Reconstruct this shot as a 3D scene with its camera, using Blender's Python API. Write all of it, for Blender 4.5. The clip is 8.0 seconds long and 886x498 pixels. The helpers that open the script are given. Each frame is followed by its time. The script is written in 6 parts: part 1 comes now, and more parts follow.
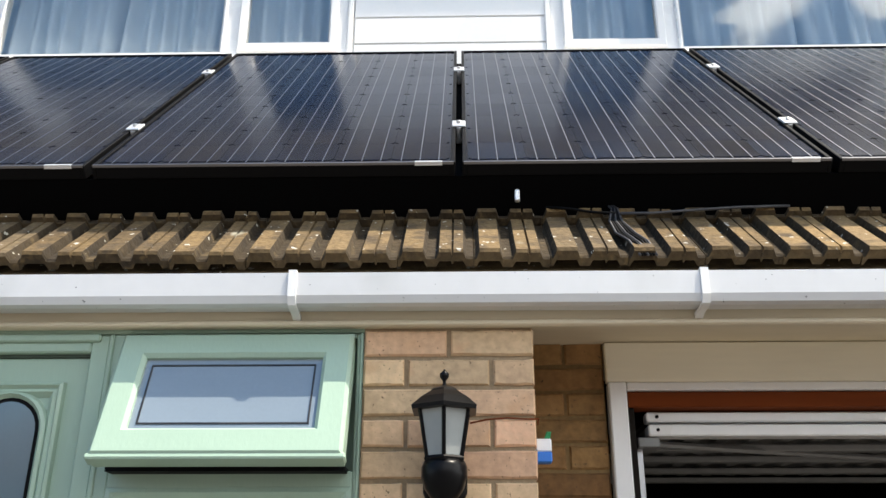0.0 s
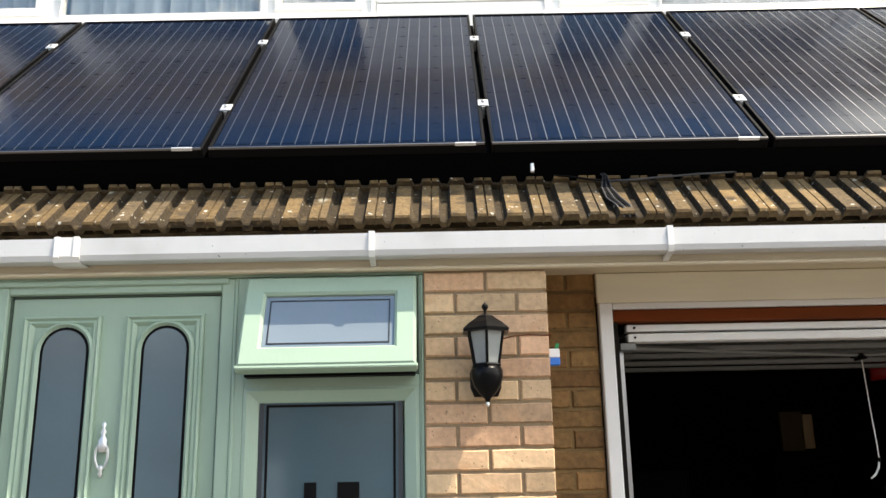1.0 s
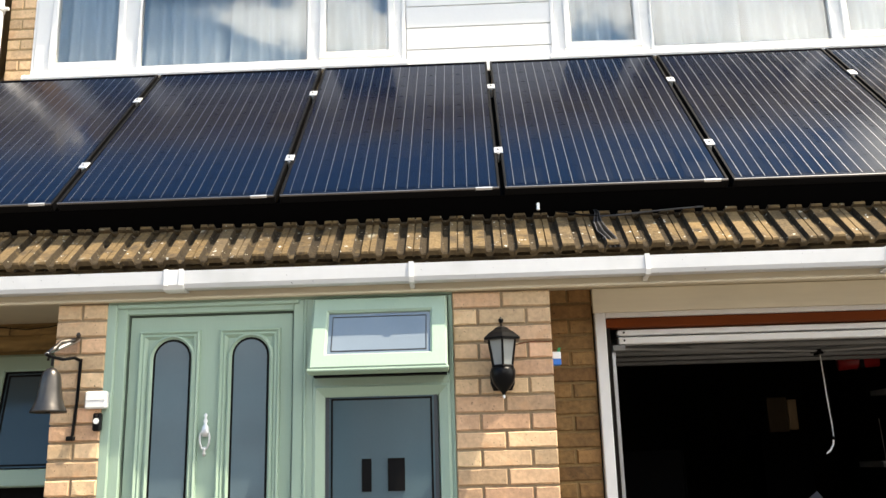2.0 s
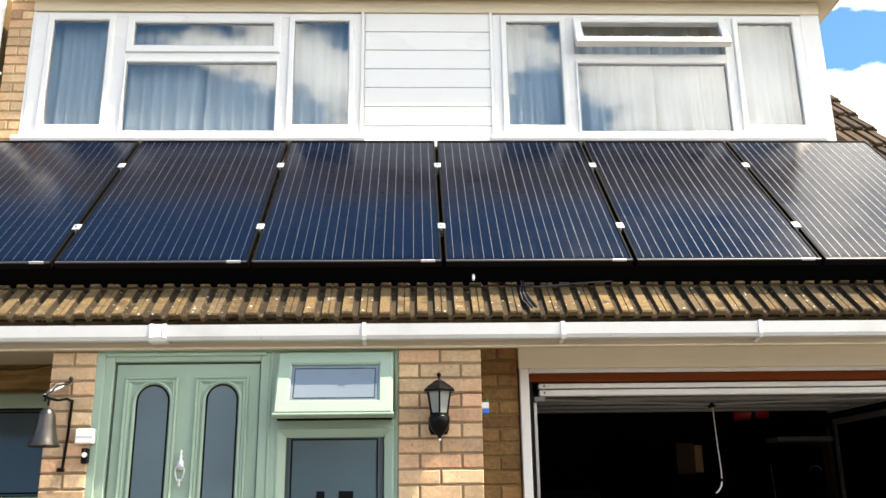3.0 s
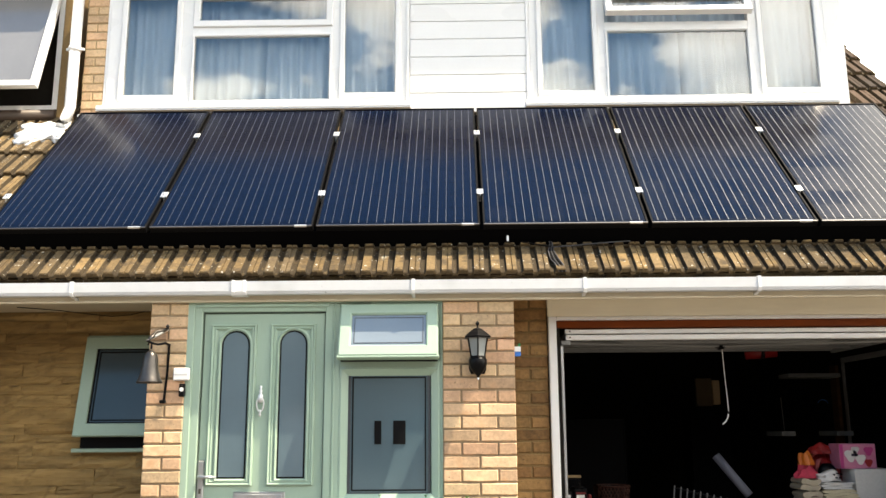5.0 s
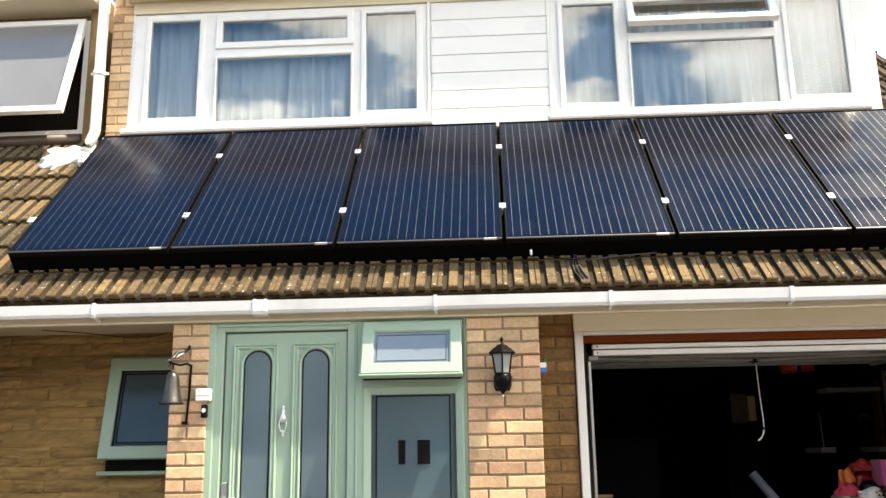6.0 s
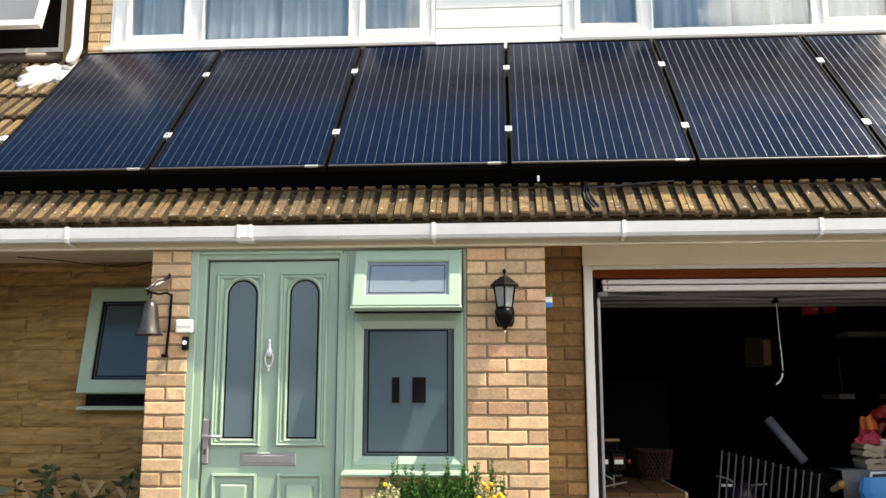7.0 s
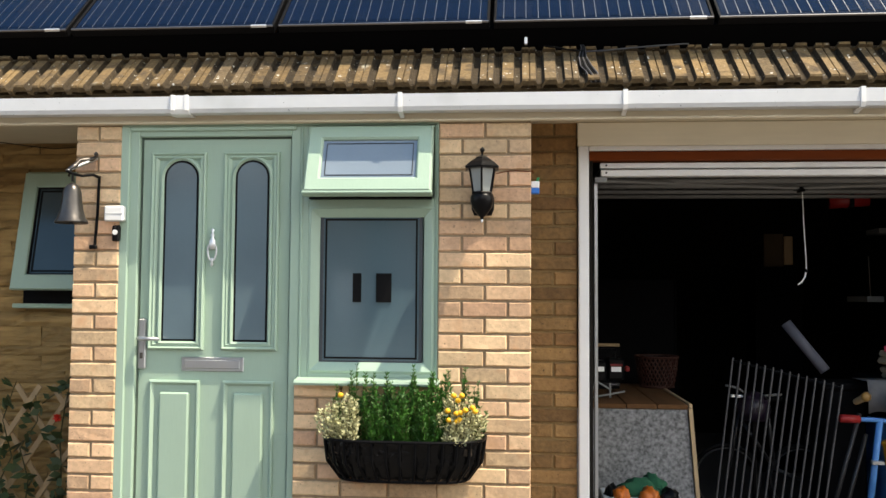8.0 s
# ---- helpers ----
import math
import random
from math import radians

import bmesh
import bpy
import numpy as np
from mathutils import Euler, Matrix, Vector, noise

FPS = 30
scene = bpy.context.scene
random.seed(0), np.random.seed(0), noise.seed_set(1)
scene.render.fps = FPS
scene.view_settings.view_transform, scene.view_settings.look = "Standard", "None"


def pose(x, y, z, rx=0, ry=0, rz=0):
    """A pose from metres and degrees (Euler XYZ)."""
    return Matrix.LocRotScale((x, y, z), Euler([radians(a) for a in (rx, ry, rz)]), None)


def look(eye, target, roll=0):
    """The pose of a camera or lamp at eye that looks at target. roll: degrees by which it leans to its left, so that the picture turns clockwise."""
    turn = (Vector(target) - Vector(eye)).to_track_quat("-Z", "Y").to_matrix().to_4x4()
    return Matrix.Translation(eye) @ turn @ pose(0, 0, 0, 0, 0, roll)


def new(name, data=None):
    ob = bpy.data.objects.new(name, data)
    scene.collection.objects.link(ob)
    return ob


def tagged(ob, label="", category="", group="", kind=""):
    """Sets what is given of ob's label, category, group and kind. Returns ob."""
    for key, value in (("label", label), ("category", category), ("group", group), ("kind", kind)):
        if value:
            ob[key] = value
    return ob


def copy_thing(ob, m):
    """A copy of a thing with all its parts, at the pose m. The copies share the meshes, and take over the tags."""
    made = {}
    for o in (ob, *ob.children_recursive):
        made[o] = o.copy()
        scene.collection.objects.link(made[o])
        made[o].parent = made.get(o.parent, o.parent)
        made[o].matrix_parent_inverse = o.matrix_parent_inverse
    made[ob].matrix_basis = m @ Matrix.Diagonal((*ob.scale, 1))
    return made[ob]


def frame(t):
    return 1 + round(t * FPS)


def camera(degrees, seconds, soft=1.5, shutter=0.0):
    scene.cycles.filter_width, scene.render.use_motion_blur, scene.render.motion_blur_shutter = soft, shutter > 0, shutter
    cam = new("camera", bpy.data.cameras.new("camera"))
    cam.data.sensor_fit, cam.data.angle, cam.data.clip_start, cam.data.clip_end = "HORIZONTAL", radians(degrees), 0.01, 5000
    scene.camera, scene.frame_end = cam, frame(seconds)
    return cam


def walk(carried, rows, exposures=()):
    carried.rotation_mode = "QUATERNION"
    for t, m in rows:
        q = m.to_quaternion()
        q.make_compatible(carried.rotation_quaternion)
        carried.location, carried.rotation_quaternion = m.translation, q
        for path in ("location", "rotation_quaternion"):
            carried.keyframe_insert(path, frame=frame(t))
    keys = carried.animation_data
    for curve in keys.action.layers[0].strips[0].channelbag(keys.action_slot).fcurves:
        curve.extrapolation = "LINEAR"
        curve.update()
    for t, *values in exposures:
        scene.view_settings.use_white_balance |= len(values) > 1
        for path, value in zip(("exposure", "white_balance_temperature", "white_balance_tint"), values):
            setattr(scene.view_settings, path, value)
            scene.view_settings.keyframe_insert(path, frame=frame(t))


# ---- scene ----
cam = camera(53.7, 8.0)
PATH = [
    (0, (0.044, -2.125, 1.474), (0.0, -0.274, 2.23), 0.1),
    (0.2, (-0.001, -2.307, 1.464), (0.067, -0.453, 2.209), 1.6),
    (0.5, (-0.074, -2.554, 1.462), (0.068, -0.704, 2.209), -0.2),
    (0.7, (-0.111, -2.716, 1.444), (0.003, -0.857, 2.174), 0.0),
    (1, (-0.136, -2.956, 1.427), (-0.135, -1.022, 1.936), -1.1),
    (1.2, (-0.147, -3.104, 1.433), (-0.058, -1.17, 1.937), -1.5),
    (2.3, (-0.102, -3.974, 1.379), (-0.2, -2.034, 1.854), -1.3),
    (2.5, (-0.056, -4.087, 1.391), (-0.136, -2.149, 1.878), -0.5),
    (2.7, (-0.075, -4.233, 1.388), (-0.097, -2.325, 1.986), -0.8),
    (3, (-0.125, -4.469, 1.361), (-0.057, -2.549, 1.919), -0.8),
    (3.2, (-0.17, -4.574, 1.378), (-0.033, -2.631, 1.83), -0.4),
    (3.5, (-0.157, -4.71, 1.389), (0.011, -2.781, 1.889), -0.6),
    (3.7, (-0.153, -4.821, 1.382), (-0.072, -2.89, 1.899), -0.2),
    (4, (-0.081, -4.977, 1.381), (-0.106, -3.01, 1.741), 0.9),
    (4.2, (-0.089, -5.066, 1.38), (-0.162, -3.101, 1.743), 1.0),
    (5.3, (-0.117, -5.191, 1.371), (-0.141, -3.236, 1.794), -0.7),
    (5.5, (-0.109, -5.189, 1.368), (-0.171, -3.238, 1.804), -1.0),
    (6, (-0.059, -5.101, 1.36), (-0.163, -3.155, 1.81), -0.9),
    (6.2, (-0.044, -5.053, 1.351), (-0.146, -3.105, 1.795), -0.4),
    (6.5, (-0.021, -4.973, 1.334), (-0.166, -3.016, 1.724), -1.4),
    (6.8, (-0.024, -4.822, 1.332), (-0.144, -2.855, 1.671), -1.1),
    (7, (-0.028, -4.699, 1.331), (-0.155, -2.731, 1.66), -0.0),
    (7.2, (0.004, -4.575, 1.324), (-0.118, -2.594, 1.572), -0.6),
    (7.5, (0.049, -4.369, 1.324), (-0.068, -2.388, 1.578), 0.5),
    (7.7, (0.102, -4.234, 1.32), (-0.104, -2.255, 1.526), 2.5),
    (8, (0.159, -4.004, 1.322), (-0.011, -2.014, 1.429), 0.4),
]
EXPOSURES = [(0.0, 0.74, 7150, 10), (1.0, 0.79, 7600, 10), (2.5, 0.98, 7900, 10), (3.5, 0.99, 8050, 10), (4.0, 0.92, 8100, 10), (5.5, 1.07, 8250, 10), (6.5, 0.90, 8050, 10), (7.5, 0.74, 7850, 10), (8.0, 0.71, 7700, 10)]
walk(cam, [(t, look(eye, target, roll)) for t, eye, target, roll in PATH], EXPOSURES)

# ---------------------------------------------------------------- light
SUN = Vector((2.6, -1.0, 5.8)).normalized()
sun = new("sun", bpy.data.lights.new("sun", "SUN"))
sun.data.energy, sun.data.angle, sun.data.color = 5.0, radians(0.6), (1.0, 0.95, 0.87)
sun.matrix_basis = look((0, 0, 0), tuple(-SUN))

world = bpy.data.worlds.new("sky")
scene.world = world
world.use_nodes = True
nt = world.node_tree
nt.nodes.clear()
w_out = nt.nodes.new("ShaderNodeOutputWorld")
w_bg = nt.nodes.new("ShaderNodeBackground")
w_sky = nt.nodes.new("ShaderNodeTexSky")
w_sky.sky_type, w_sky.sun_disc = "NISHITA", False
w_sky.sun_elevation, w_sky.sun_rotation = math.asin(SUN.z), math.atan2(SUN.x, SUN.y)
w_sky.air_density, w_sky.dust_density, w_sky.ozone_density = 1.0, 0.3, 3.5
w_co = nt.nodes.new("ShaderNodeTexCoord")
w_map = nt.nodes.new("ShaderNodeMapping")
w_map.inputs["Location"].default_value = (0.95, 2.2, 1.3)
w_map.inputs["Scale"].default_value = (1.0, 1.0, 1.7)
w_noise = nt.nodes.new("ShaderNodeTexNoise")
w_noise.inputs["Scale"].default_value, w_noise.inputs["Detail"].default_value = 4.6, 9.0
w_noise.inputs["Roughness"].default_value = 0.52
w_ramp = nt.nodes.new("ShaderNodeValToRGB")
w_ramp.color_ramp.elements[0].position, w_ramp.color_ramp.elements[1].position = 0.49, 0.57
w_mix = nt.nodes.new("ShaderNodeMix")
w_mix.data_type = "RGBA"
w_shade = nt.nodes.new("ShaderNodeValToRGB")   # grey bases and bright crowns
w_shade.color_ramp.elements[0].position, w_shade.color_ramp.elements[1].position = 0.50, 0.80
w_shade.color_ramp.elements[0].color, w_shade.color_ramp.elements[1].color = (0.43, 0.48, 0.54, 1), (0.93, 0.99, 1.06, 1)
w_bright = nt.nodes.new("ShaderNodeVectorMath")
w_bright.operation, w_bright.inputs["Scale"].default_value = "SCALE", 22.0
nt.links.new(w_co.outputs["Generated"], w_map.inputs["Vector"])
nt.links.new(w_map.outputs["Vector"], w_noise.inputs["Vector"])
w_sep = nt.nodes.new("ShaderNodeSeparateXYZ")
w_thin = nt.nodes.new("ShaderNodeMath")       # clouds bank up towards the horizon and thin out overhead
w_thin.operation, w_thin.inputs[1].default_value = "MULTIPLY_ADD", -0.47
nt.links.new(w_co.outputs["Generated"], w_sep.inputs["Vector"])
nt.links.new(w_sep.outputs["Z"], w_thin.inputs[0])
w_add = nt.nodes.new("ShaderNodeMath")
w_add.operation, w_add.inputs[1].default_value, w_add.inputs[2].default_value = "MULTIPLY_ADD", 2.0, -0.325
nt.links.new(w_noise.outputs["Fac"], w_add.inputs[0])
w_side = nt.nodes.new("ShaderNodeMath")       # and a bank of cloud stands to the right
w_side.operation, w_side.inputs[1].default_value = "MULTIPLY_ADD", 0.06
nt.links.new(w_sep.outputs["X"], w_side.inputs[0])
nt.links.new(w_add.outputs["Value"], w_side.inputs[2])
w_high = nt.nodes.new("ShaderNodeMath")       # rising high on that side
w_high.operation = "MULTIPLY"
nt.links.new(w_sep.outputs["X"], w_high.inputs[0])
nt.links.new(w_sep.outputs["Z"], w_high.inputs[1])
w_bank = nt.nodes.new("ShaderNodeMath")
w_bank.operation, w_bank.inputs[1].default_value = "MULTIPLY_ADD", 0.65
nt.links.new(w_high.outputs["Value"], w_bank.inputs[0])
nt.links.new(w_side.outputs["Value"], w_bank.inputs[2])
nt.links.new(w_bank.outputs["Value"], w_thin.inputs[2])
nt.links.new(w_thin.outputs["Value"], w_ramp.inputs["Fac"])
nt.links.new(w_thin.outputs["Value"], w_shade.inputs["Fac"])
nt.links.new(w_shade.outputs["Color"], w_bright.inputs[0])
nt.links.new(w_bright.outputs["Vector"], w_mix.inputs["B"])
nt.links.new(w_ramp.outputs["Color"], w_mix.inputs["Factor"])
w_blue = nt.nodes.new("ShaderNodeVectorMath")     # clear washed air, a clean deep blue between the clouds
w_blue.operation, w_blue.inputs[1].default_value = "MULTIPLY", (0.62, 1.06, 1.28)
nt.links.new(w_sky.outputs["Color"], w_blue.inputs[0])
nt.links.new(w_blue.outputs["Vector"], w_mix.inputs["A"])
nt.links.new(w_mix.outputs["Result"], w_bg.inputs["Color"])
w_bg.inputs["Strength"].default_value = 0.118
nt.links.new(w_bg.outputs["Background"], w_out.inputs["Surface"])


# ---------------------------------------------------------------- materials
def mat(name, color, rough=0.5, metal=0.0, grain=0.10, scale=40.0, blotch=0.12, bscale=3.0, bump=0.0,
        vary=0.0, spots=None, transmission=0.0, coat=0.0, ior=1.45, streak=None, tint=None):
    """A procedural surface: fine grain, broad blotches, piece-to-piece variation, optional lichen spots and relief."""
    m = bpy.data.materials.new(name)
    m.use_nodes = True
    t = m.node_tree
    b = t.nodes["Principled BSDF"]
    b.inputs["Roughness"].default_value, b.inputs["Metallic"].default_value = rough, metal
    b.inputs["IOR"].default_value = ior
    b.inputs["Transmission Weight"].default_value = transmission
    b.inputs["Coat Weight"].default_value = coat
    b.inputs["Coat Roughness"].default_value = 0.05
    co = t.nodes.new("ShaderNodeTexCoord")
    oi = t.nodes.new("ShaderNodeObjectInfo")
    shift = t.nodes.new("ShaderNodeVectorMath")
    shift.operation = "MULTIPLY_ADD"
    shift.inputs[1].default_value = (1, 1, 1)
    mul = t.nodes.new("ShaderNodeVectorMath")
    mul.operation = "SCALE"
    mul.inputs[0].default_value = (13.7, 7.3, 5.1)
    t.links.new(oi.outputs["Random"], mul.inputs["Scale"])
    t.links.new(co.outputs["Object"], shift.inputs[0])
    t.links.new(mul.outputs["Vector"], shift.inputs[2])
    vec = shift.outputs["Vector"]
    if streak:
        mp = t.nodes.new("ShaderNodeMapping")
        mp.inputs["Scale"].default_value = streak
        t.links.new(vec, mp.inputs["Vector"])
        svec = mp.outputs["Vector"]
    else:
        svec = vec

    def noise_node(s, detail, v):
        n = t.nodes.new("ShaderNodeTexNoise")
        n.inputs["Scale"].default_value, n.inputs["Detail"].default_value = s, detail
        t.links.new(v, n.inputs["Vector"])
        return n

    n1, n2 = noise_node(scale, 4.0, svec), noise_node(bscale, 3.0, vec)

    def math_node(op, a, bb):
        n = t.nodes.new("ShaderNodeMath")
        n.operation = op
        for i, v in enumerate((a, bb)):
            if isinstance(v, (int, float)):
                n.inputs[i].default_value = v
            else:
                t.links.new(v, n.inputs[i])
        return n.outputs[0]

    def centred(sock, amount):
        return math_node("MULTIPLY", math_node("SUBTRACT", sock, 0.5), amount * 2.4)

    total = math_node("ADD", centred(n1.outputs["Fac"], grain), centred(n2.outputs["Fac"], blotch))
    if vary:
        total = math_node("ADD", total, centred(oi.outputs["Random"], vary * 0.8))
    gain = math_node("ADD", total, 1.0)
    col = t.nodes.new("ShaderNodeVectorMath")
    col.operation = "SCALE"
    col.inputs[0].default_value = color
    t.links.new(gain, col.inputs["Scale"])
    out = col.outputs["Vector"]
    if tint:                                   # some pieces of the batch are of another shade
        pick = math_node("FRACT", math_node("MULTIPLY", oi.outputs["Random"], 57.3), 0.0)
        other = t.nodes.new("ShaderNodeVectorMath")
        other.operation = "SCALE"
        other.inputs[0].default_value = tint
        t.links.new(gain, other.inputs["Scale"])
        tm = t.nodes.new("ShaderNodeMix")
        tm.data_type = "RGBA"
        t.links.new(math_node("MULTIPLY", pick, pick), tm.inputs["Factor"])
        t.links.new(out, tm.inputs["A"])
        t.links.new(other.outputs["Vector"], tm.inputs["B"])
        out = tm.outputs["Result"]
    if spots:
        for sc, lo, hi, scol in spots:
            ns = noise_node(sc, 2.0, vec)
            rp = t.nodes.new("ShaderNodeValToRGB")
            rp.color_ramp.elements[0].position, rp.color_ramp.elements[1].position = lo, hi
            t.links.new(ns.outputs["Fac"], rp.inputs["Fac"])
            mx = t.nodes.new("ShaderNodeMix")
            mx.data_type = "RGBA"
            mx.inputs["B"].default_value = (*scol, 1)
            t.links.new(rp.outputs["Color"], mx.inputs["Factor"])
            t.links.new(out, mx.inputs["A"])
            out = mx.outputs["Result"]
    t.links.new(out, b.inputs["Base Color"])
    rr = math_node("ADD", centred(n2.outputs["Fac"], 0.10), rough)
    t.links.new(rr, b.inputs["Roughness"])
    if bump:
        bp = t.nodes.new("ShaderNodeBump")
        bp.inputs["Strength"].default_value, bp.inputs["Distance"].default_value = 0.8, bump
        t.links.new(n1.outputs["Fac"], bp.inputs["Height"])
        t.links.new(bp.outputs["Normal"], b.inputs["Normal"])
    return m


M_BRICK = mat("buff_brick", (0.62, 0.435, 0.262), 0.9, grain=0.24, scale=55, blotch=0.18, bscale=9, bump=0.0016, vary=0.30, tint=(0.60, 0.36, 0.225),
              spots=[(120, 0.68, 0.74, (0.14, 0.09, 0.05)), (11, 0.60, 0.80, (0.58, 0.34, 0.19))])
M_BROWN = mat("brown_brick", (0.27, 0.155, 0.062), 0.92, grain=0.40, scale=45, blotch=0.30, bscale=10, bump=0.005, vary=0.34, tint=(0.20, 0.105, 0.042),
              spots=[(60, 0.66, 0.76, (0.10, 0.06, 0.03))])
M_STONE = mat("rustic_stone", (0.315, 0.202, 0.080), 0.92, grain=0.55, scale=13, blotch=0.34, bscale=2.5, bump=0.030, vary=0.07, tint=(0.275, 0.168, 0.062),
              spots=[(12, 0.56, 0.78, (0.19, 0.115, 0.045))], streak=(0.25, 1, 1.8))
M_MORTAR = mat("mortar", (0.285, 0.208, 0.128), 0.95, grain=0.25, scale=90, blotch=0.2, bscale=4, bump=0.003)
M_MORTARD = mat("dark_mortar", (0.215, 0.138, 0.06), 0.95, grain=0.25, scale=90, blotch=0.2, bscale=4, bump=0.003)
M_SAGE = mat("sage_upvc", (0.325, 0.445, 0.355), 0.34, grain=0.03, scale=140, blotch=0.06, bscale=2.2, bump=0.0006, streak=(1, 1, 0.1))
M_WHITE = mat("white_upvc", (0.80, 0.80, 0.79), 0.30, grain=0.02, scale=60, blotch=0.04, bscale=2.0)
M_GUTTER = mat("white_gutter", (0.66, 0.67, 0.68), 0.35, grain=0.04, scale=20, blotch=0.08, bscale=1.6,
               spots=[(95, 0.73, 0.77, (0.10, 0.11, 0.12)), (3.2, 0.58, 0.86, (0.50, 0.51, 0.50))])
M_CREAM = mat("cream_fascia", (0.68, 0.60, 0.45), 0.5, grain=0.06, scale=30, blotch=0.12, bscale=1.5, streak=(0.2, 1, 2))
M_TILE = mat("concrete_tile", (0.158, 0.103, 0.045), 0.95, grain=0.50, scale=75, blotch=0.34, bscale=7, bump=0.006, vary=0.42, tint=(0.115, 0.082, 0.045),
             spots=[(15, 0.50, 0.70, (0.066, 0.046, 0.026)), (42, 0.685, 0.715, (0.52, 0.50, 0.44)), (9, 0.70, 0.78, (0.28, 0.26, 0.20))])
# tile channels: moss and the trough's shade together in one dark colour
M_CHANNEL = mat("mossy_shaded_channel", (0.042, 0.029, 0.015), 0.97, grain=0.40, scale=55, blotch=0.4, bscale=8, bump=0.008, vary=0.3,
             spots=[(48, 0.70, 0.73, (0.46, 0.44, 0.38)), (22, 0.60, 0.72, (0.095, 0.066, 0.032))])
# tile noses: grime, darkened further to hold the shade below the panels
M_NOSE = mat("grimy_shaded_nose", (0.080, 0.054, 0.026), 0.97, grain=0.45, scale=60, blotch=0.45, bscale=10, bump=0.008, vary=0.4,
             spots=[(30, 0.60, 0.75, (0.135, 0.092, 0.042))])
M_LEAD = mat("grey_lead", (0.42, 0.43, 0.44), 0.6, grain=0.1, scale=25, blotch=0.2, bscale=4)
M_CELL = mat("solar_cell", (0.0010, 0.0028, 0.0115), 0.17, grain=0.05, scale=60, blotch=0.12, bscale=1.3, ior=1.36)
M_SHEET = mat("solar_backsheet", (0.0010, 0.0024, 0.0090), 0.17, grain=0.05, ior=1.36)
M_BUS = mat("silver_busbar", (0.22, 0.22, 0.23), 0.40, metal=0.9, grain=0.05)
M_PFRAME = mat("black_anodised_frame", (0.003, 0.003, 0.0035), 0.55, grain=0.05, ior=1.18)
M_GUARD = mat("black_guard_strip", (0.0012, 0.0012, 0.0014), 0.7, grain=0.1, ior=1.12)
M_ALU = mat("bright_aluminium", (0.72, 0.73, 0.74), 0.35, metal=0.6, grain=0.06, scale=60)
M_STEEL = mat("satin_steel", (0.46, 0.47, 0.48), 0.38, metal=0.9, grain=0.05, scale=60)
M_BLACK = mat("black_paint", (0.004, 0.004, 0.0045), 0.30, grain=0.08, scale=60, ior=1.22)
M_RUBBER = mat("black_gasket", (0.004, 0.004, 0.0045), 0.6, grain=0.05, ior=1.2)
M_IRON = mat("aged_bell_metal", (0.085, 0.078, 0.072), 0.34, metal=0.8, grain=0.3, scale=18, blotch=0.3, bscale=7)
M_FILM = mat("frosted_film_glass", (0.072, 0.122, 0.148), 0.09, grain=0.03, scale=120, blotch=0.14, bscale=1.4, ior=1.85)
M_FILM2 = mat("frosted_light_glass", (0.20, 0.245, 0.285), 0.07, grain=0.03, scale=120, blotch=0.14, bscale=2.4, ior=2.0)
M_FILMD = mat("frosted_door_glass", (0.105, 0.160, 0.190), 0.10, grain=0.03, scale=120, blotch=0.18, bscale=2.0, ior=1.8)
M_GLASS = mat("clear_glass", (0.95, 0.97, 0.98), 0.0, grain=0.0, blotch=0.0, transmission=1.0, ior=1.75)
M_CURTAIN = mat("net_curtain", (0.50, 0.59, 0.66), 0.9, grain=0.04, scale=200, blotch=0.06, bscale=3)
M_ROOM = mat("room_wall", (0.40, 0.42, 0.45), 0.9, grain=0.03)
M_WOOD = mat("red_brown_timber", (0.150, 0.031, 0.005), 0.85, grain=0.25, scale=22, blotch=0.15, bscale=3, ior=1.3, streak=(0.1, 1, 1))
# near-black base colour puts the garage's darkness into its surfaces
M_DARK = mat("shade_black", (0.014, 0.012, 0.010), 0.95, grain=0.2, scale=20, blotch=0.3, bscale=2, ior=1.2)
M_CONC = mat("concrete_floor", (0.07, 0.065, 0.06), 0.9, grain=0.2, scale=30, blotch=0.25, bscale=1.2, bump=0.002)
M_DRIVE = mat("driveway_paving", (0.105, 0.096, 0.088), 0.92, grain=0.25, scale=35, blotch=0.22, bscale=0.8, bump=0.004)
M_LAMPG = mat("lantern_glass", (0.25, 0.27, 0.265), 0.22, grain=0.04, blotch=0.2, bscale=9, coat=0.5)


# ---------------------------------------------------------------- mesh helpers
BASE = {}


def mesh_of(bm, name, material, smooth=False):
    me = bpy.data.meshes.new(name)
    bmesh.ops.recalc_face_normals(bm, faces=bm.faces)
    if smooth:
        for f in bm.faces:
            f.smooth = True
    bm.to_mesh(me)
    bm.free()
    me.materials.append(material)
    return me


def boxes(*bs, bevel=0.0):
    """A bmesh of boxes (x0, x1, y0, y1, z0, z1), with chamfered edges if bevel is given."""
    bm = bmesh.new()
    for x0, x1, y0, y1, z0, z1 in bs:
        vs = [bm.verts.new((x, y, z)) for x in (x0, x1) for y in (y0, y1) for z in (z0, z1)]
        for q in ((0, 1, 3, 2), (4, 6, 7, 5), (0, 4, 5, 1), (2, 3, 7, 6), (0, 2, 6, 4), (1, 5, 7, 3)):
            bm.faces.new([vs[i] for i in q])
    if bevel:
        bmesh.ops.bevel(bm, geom=list(bm.edges), offset=bevel, segments=1, affect="EDGES")
    return bm


def add_bm(bm, other):
    me = bpy.data.meshes.new("tmp")
    other.to_mesh(me)
    other.free()
    bm.from_mesh(me)
    bpy.data.meshes.remove(me)
    return bm


